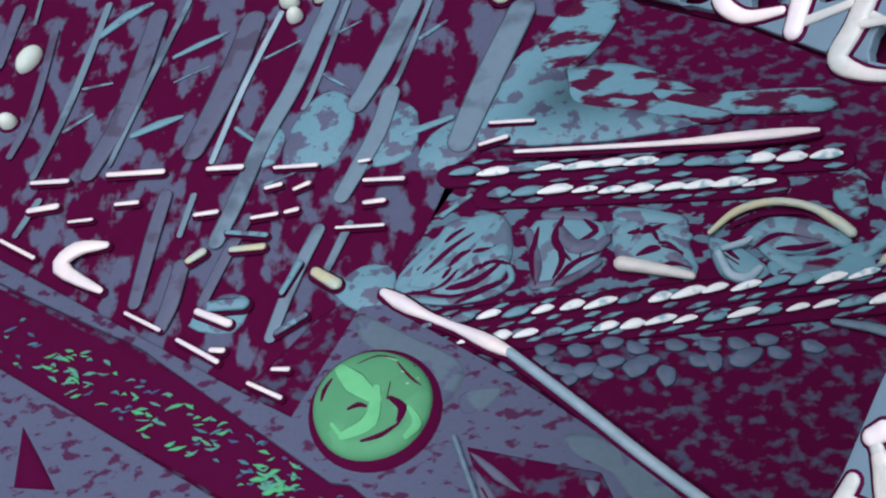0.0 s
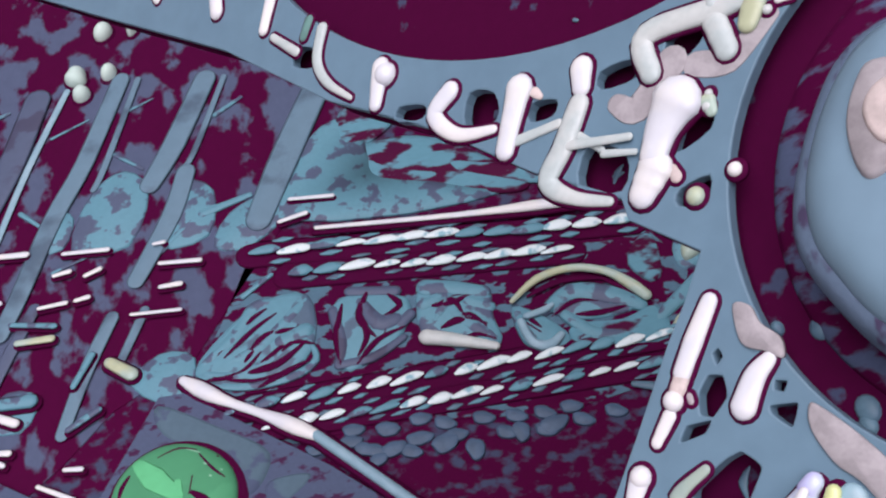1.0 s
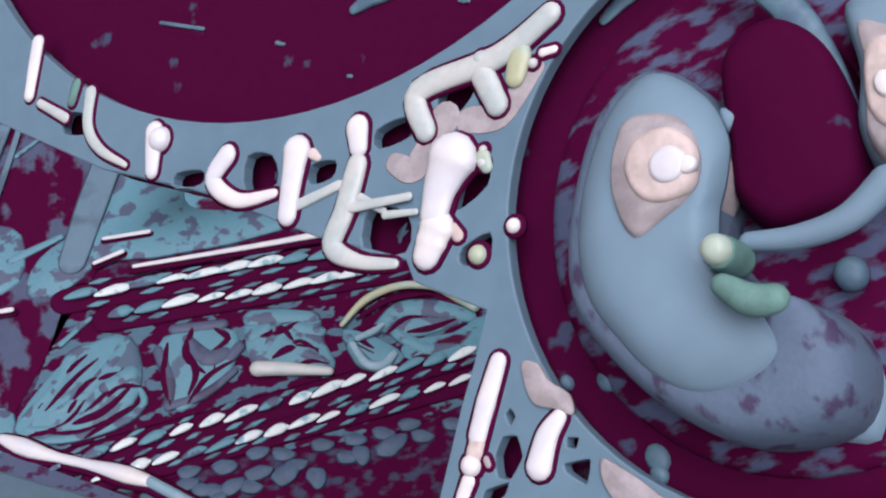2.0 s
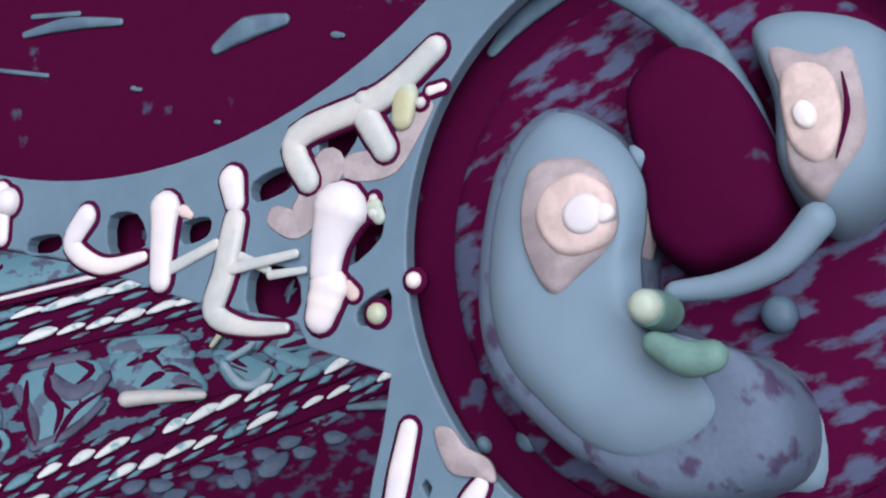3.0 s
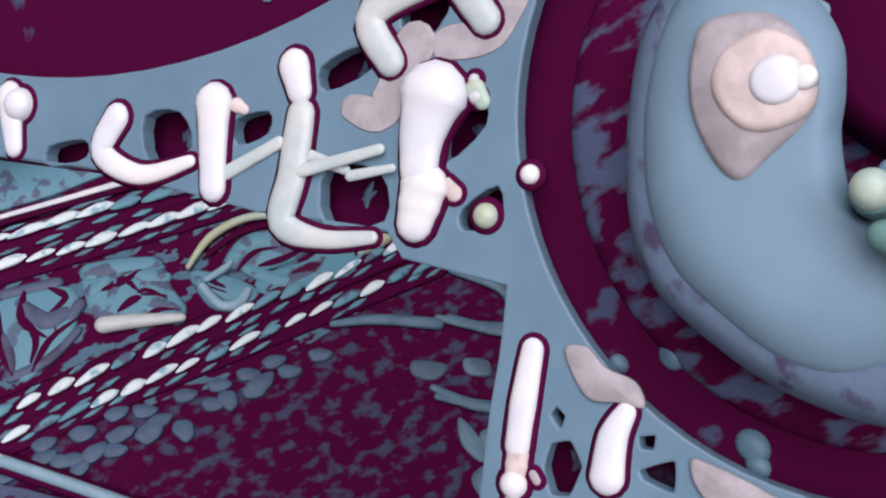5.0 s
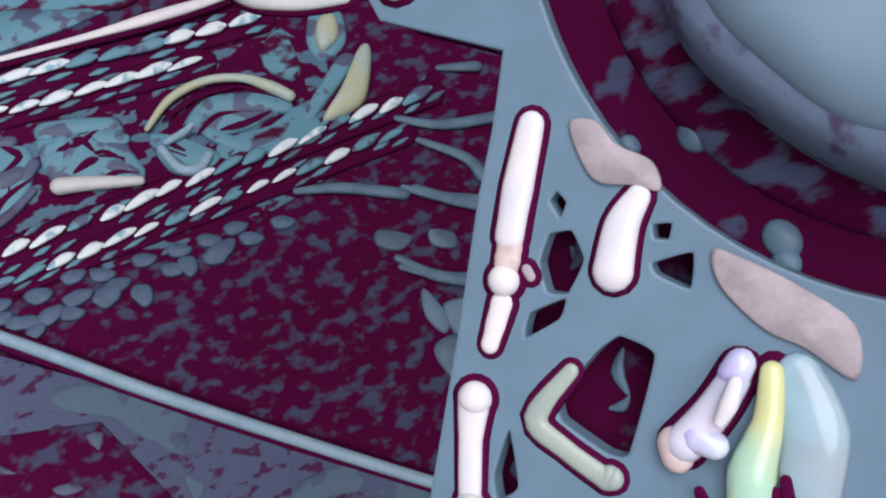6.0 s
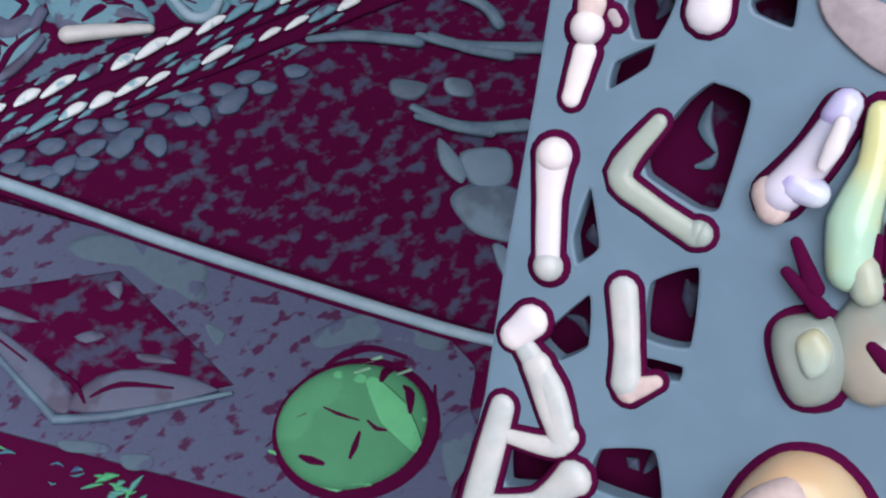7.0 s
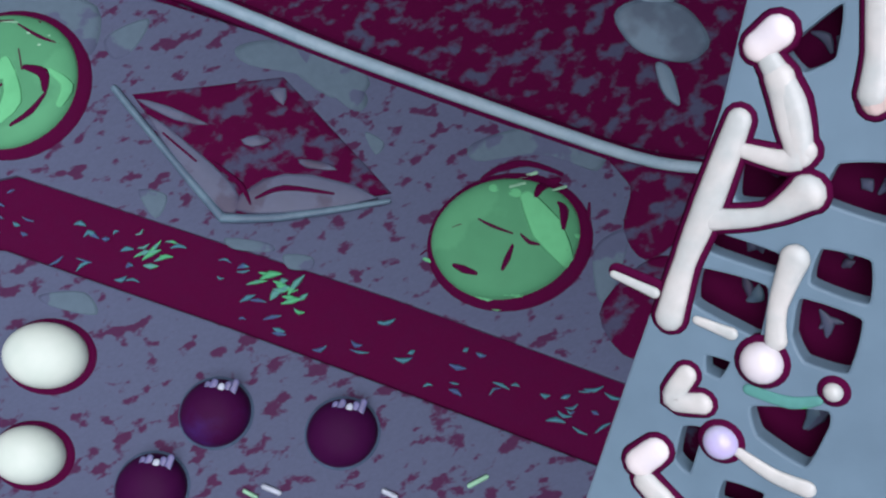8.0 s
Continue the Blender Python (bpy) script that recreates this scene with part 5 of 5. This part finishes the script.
jade(0.0060, -0.0443, 0.0124, 0.0100, -10,
     ((((-0.0037, -0.0452), (-0.0025, -0.0465), (-0.0010, -0.0479)), 16), (((0.0063, -0.0461), (0.0047, -0.0477), (0.0032, -0.0490)), 13), (((0.0030, -0.0399), (0.0046, -0.0419), (0.0071, -0.0443)), 7), (((0.0083, -0.0450), (0.0090, -0.0467), (0.0103, -0.0477)), 9), (((0.0162, -0.0427), (0.0165, -0.0441), (0.0149, -0.0468)), 22), (((0.0123, -0.0497), (0.0141, -0.0503)), 18),
      (((0.0065, -0.0335), (0.0098, -0.0331), (0.0146, -0.0342), (0.0190, -0.0381)), 16), (((0.0132, -0.0401), (0.0153, -0.0387), (0.0181, -0.0388)), 22), (((0.0211, -0.0444), (0.0198, -0.0466), (0.0181, -0.0481)), 10), (((-0.0078, -0.0411), (-0.0067, -0.0408)), 7), (((-0.0066, -0.0474), (-0.0055, -0.0485)), 6), (((0.0108, -0.0429), (0.0126, -0.0414)), 7), (((-0.0014, -0.0394), (0.0001, -0.0395)), 4)),
     ((((0.0122, -0.0358), (0.0152, -0.0362)), 14), (((0.0100, -0.0370), (0.0125, -0.0373)), 12), (((0.0163, -0.0402), (0.0187, -0.0403)), 12), (((0.0071, -0.0344), (0.0100, -0.0349)), 9)),
     ((((0.0118, -0.0400), (0.0126, -0.0458), (0.0135, -0.0515)), 70), (((-0.0026, -0.0510), (0.0004, -0.0534), (0.0048, -0.0548)), 34), (((0.0074, -0.0360), (0.0105, -0.0384)), 40), (((0.0185, -0.0422), (0.0169, -0.0487)), 26), (((-0.0076, -0.0420), (-0.0067, -0.0429)), 14)))
jade(-0.0603, 0.0144, 0.0122, 0.0118, 0,
     ((((-0.0646, 0.0130), (-0.0626, 0.0137), (-0.0610, 0.0132)), 14), (((-0.0702, 0.0157), (-0.0696, 0.0180), (-0.0682, 0.0201)), 14), (((-0.0562, 0.0145), (-0.0538, 0.0123), (-0.0545, 0.0095)), 24), (((-0.0546, 0.0089), (-0.0581, 0.0069), (-0.0619, 0.0061)), 13), (((-0.0548, 0.0224), (-0.0521, 0.0186), (-0.0490, 0.0159)), 8), (((-0.0627, 0.0229), (-0.0587, 0.0243), (-0.0553, 0.0234)), 6), (((-0.0515, 0.0217), (-0.0494, 0.0184)), 9), (((-0.0561, 0.0179), (-0.0568, 0.0143)), 7)),
     ((((-0.0528, 0.0173), (-0.0490, 0.0157)), 12), (((-0.0576, 0.0242), (-0.0548, 0.0227)), 8), (((-0.0538, 0.0201), (-0.0506, 0.0183)), 9)),
     ((((-0.0668, 0.0227), (-0.0634, 0.0186), (-0.0590, 0.0145)), 60), (((-0.0589, 0.0169), (-0.0602, 0.0100), (-0.0657, 0.0076)), 44), (((-0.0679, 0.0102), (-0.0665, 0.0083)), 22), (((-0.0525, 0.0122), (-0.0510, 0.0090), (-0.0533, 0.0064)), 24)))

# ---- leaf strip ----
rng = random.Random(5)
strip = thing("leaf_strip", FAR, -0.0327, -0.0370, "dark inlaid strip with green and blue leaf chips", "inlay")
CENTRE = smoothed([(-0.1690, 0.0564), (-0.1272, 0.0311), (-0.0943, 0.0114), (-0.0693, -0.0067), (-0.0319, -0.0405), (0.0098, -0.0788)], 8)
sides = []
for i, p in enumerate(CENTRE):
    w = (CENTRE[min(i + 1, len(CENTRE) - 1)] - CENTRE[max(0, i - 1)]).normalized()
    sides.append(Vector((-w.y, w.x)))
part("bed", plate([tuple(p + q * 0.0085) for p, q in zip(CENTRE, sides)] + [tuple(p - q * 0.0085) for p, q in zip(CENTRE, sides)][::-1], 0.0006, 0.0006), M_DARK, strip, smooth=False)
GREENS = ((Vector((-0.0309, -0.0373)), 0.006), (Vector((-0.0484, -0.0234)), 0.004), (Vector((-0.1255, 0.0327)), 0.014), (Vector((-0.1053, 0.0135)), 0.014), (Vector((-0.0813, 0.0016)), 0.006))
for i in range(280):
    n = rng.randrange(1, len(CENTRE) - 1)
    q = sides[n]
    way = Vector((q.y, -q.x))
    p = CENTRE[n] + q * rng.uniform(-0.0047, 0.0047) + way * rng.uniform(-0.003, 0.003)
    green = max(math.exp(-((p - g).length / d) ** 2) for g, d in GREENS)
    if rng.random() > 0.45 + green:
        continue
    a = math.atan2(way.y, way.x) + rng.uniform(-0.2, 1.0)
    s = Vector((math.cos(a), math.sin(a)))
    h = rng.uniform(0.0005, 0.0016)
    bend = Vector((-s.y, s.x)) * rng.uniform(-0.0005, 0.0005)
    part("leaf", tube([tuple(p - s * h), tuple(p + bend), tuple(p + s * h)], [0.00008, rng.uniform(0.0002, 0.00052), 0.00008], 0.0008, 0.6, 6, 2), M_LEAF if rng.random() < green * 1.2 else M_BLUELEAF, strip)
for g, d in GREENS:
    for i in range(16 if d > 0.005 else 6):
        p = g + Vector((rng.gauss(0, d * 0.35), rng.gauss(0, d * 0.35)))
        near = min((c - p).length for c in CENTRE)
        if near > 0.0055:
            continue
        a = rng.uniform(-0.9, 0.6)
        s = Vector((math.cos(a), math.sin(a)))
        h = rng.uniform(0.0006, 0.0019)
        part("leaf", tube([tuple(p - s * h), tuple(p + Vector((-s.y, s.x)) * rng.uniform(-0.0004, 0.0004)), tuple(p + s * h)], [0.0001, rng.uniform(0.0003, 0.0007), 0.0001], 0.0009, 0.5, 6, 2), M_LEAF, strip)
for pts, w in ((((-0.0487, -0.0649), (-0.0474, -0.0665)), 9), (((-0.0456, -0.0655), (-0.0438, -0.0673)), 12), (((-0.0283, -0.0738), (-0.0270, -0.0753)), 12), (((-0.0155, -0.0784), (-0.0125, -0.0782)), 10)):
    part("leaf", tube(pts, [w * 4e-5], 0.0020, 0.5, 6), M_JADEPALE if w < 12 else M_SILVER, strip)

# ---- pearls and sapphires of the lower field ----
for x, y, rx, ry in ((-0.0704, -0.0319, 0.0070, 0.0054), (-0.0784, -0.0458, 0.0060, 0.0047)):
    ob = thing("pearl", FAR, x, y, "large pale mint pearl in a dark setting", "pearl", "large pearls", z=0.0016)
    part("gem", dome(x, y, rx, ry, -28, 0.0045, 0.0022, 10, 40, 1.2), M_PEARL, ob)
    part("setting", dome(x + 0.0004, y - 0.0003, rx + 0.0012, ry + 0.0012, -28, 0.001, 0.0014, 3, 40), M_DARK, ob)
for x, y in ((-0.0484, -0.0516), (-0.0309, -0.0627), (-0.0622, -0.0585)):
    ob = thing("sapphire", FAR, x, y, "round dark sapphire cabochon in a blue-grey collar", "cabochon", "sapphires", z=0.0016)
    part("gem", dome(x, y, 0.0058, 0.0054, 0, 0.0040, 0.0020, 10, 36, 1.3), M_SAPPHIRE, ob)
    part("collar", dome(x, y, 0.0065, 0.0061, 0, 0.0012, 0.0014, 3, 36), M_SCALE, ob)
    # reflections on the gem, modelled as lilac and silver streaks
    for k in range(5):
        u, v = (k - 2.0) * 0.0011 + 0.0008, 0.0033 + 0.0004 * math.sin(k * 2.1)
        cs, sn = math.cos(radians(-24)), math.sin(radians(-24))
        px, py = x + u * cs - v * sn, y + u * sn + v * cs
        part("streak", tube([(px - 0.0004, py - 0.0012), (px + 0.0002, py), (px + 0.0010, py + 0.0008)], [0.0002, 0.0004 + 0.0003 * (k % 3 == 1), 0.0006], 0.0050 - 0.0002 * abs(k - 2), 0.3, 8), M_SILVER if k == 2 else M_LILACDARK, ob)
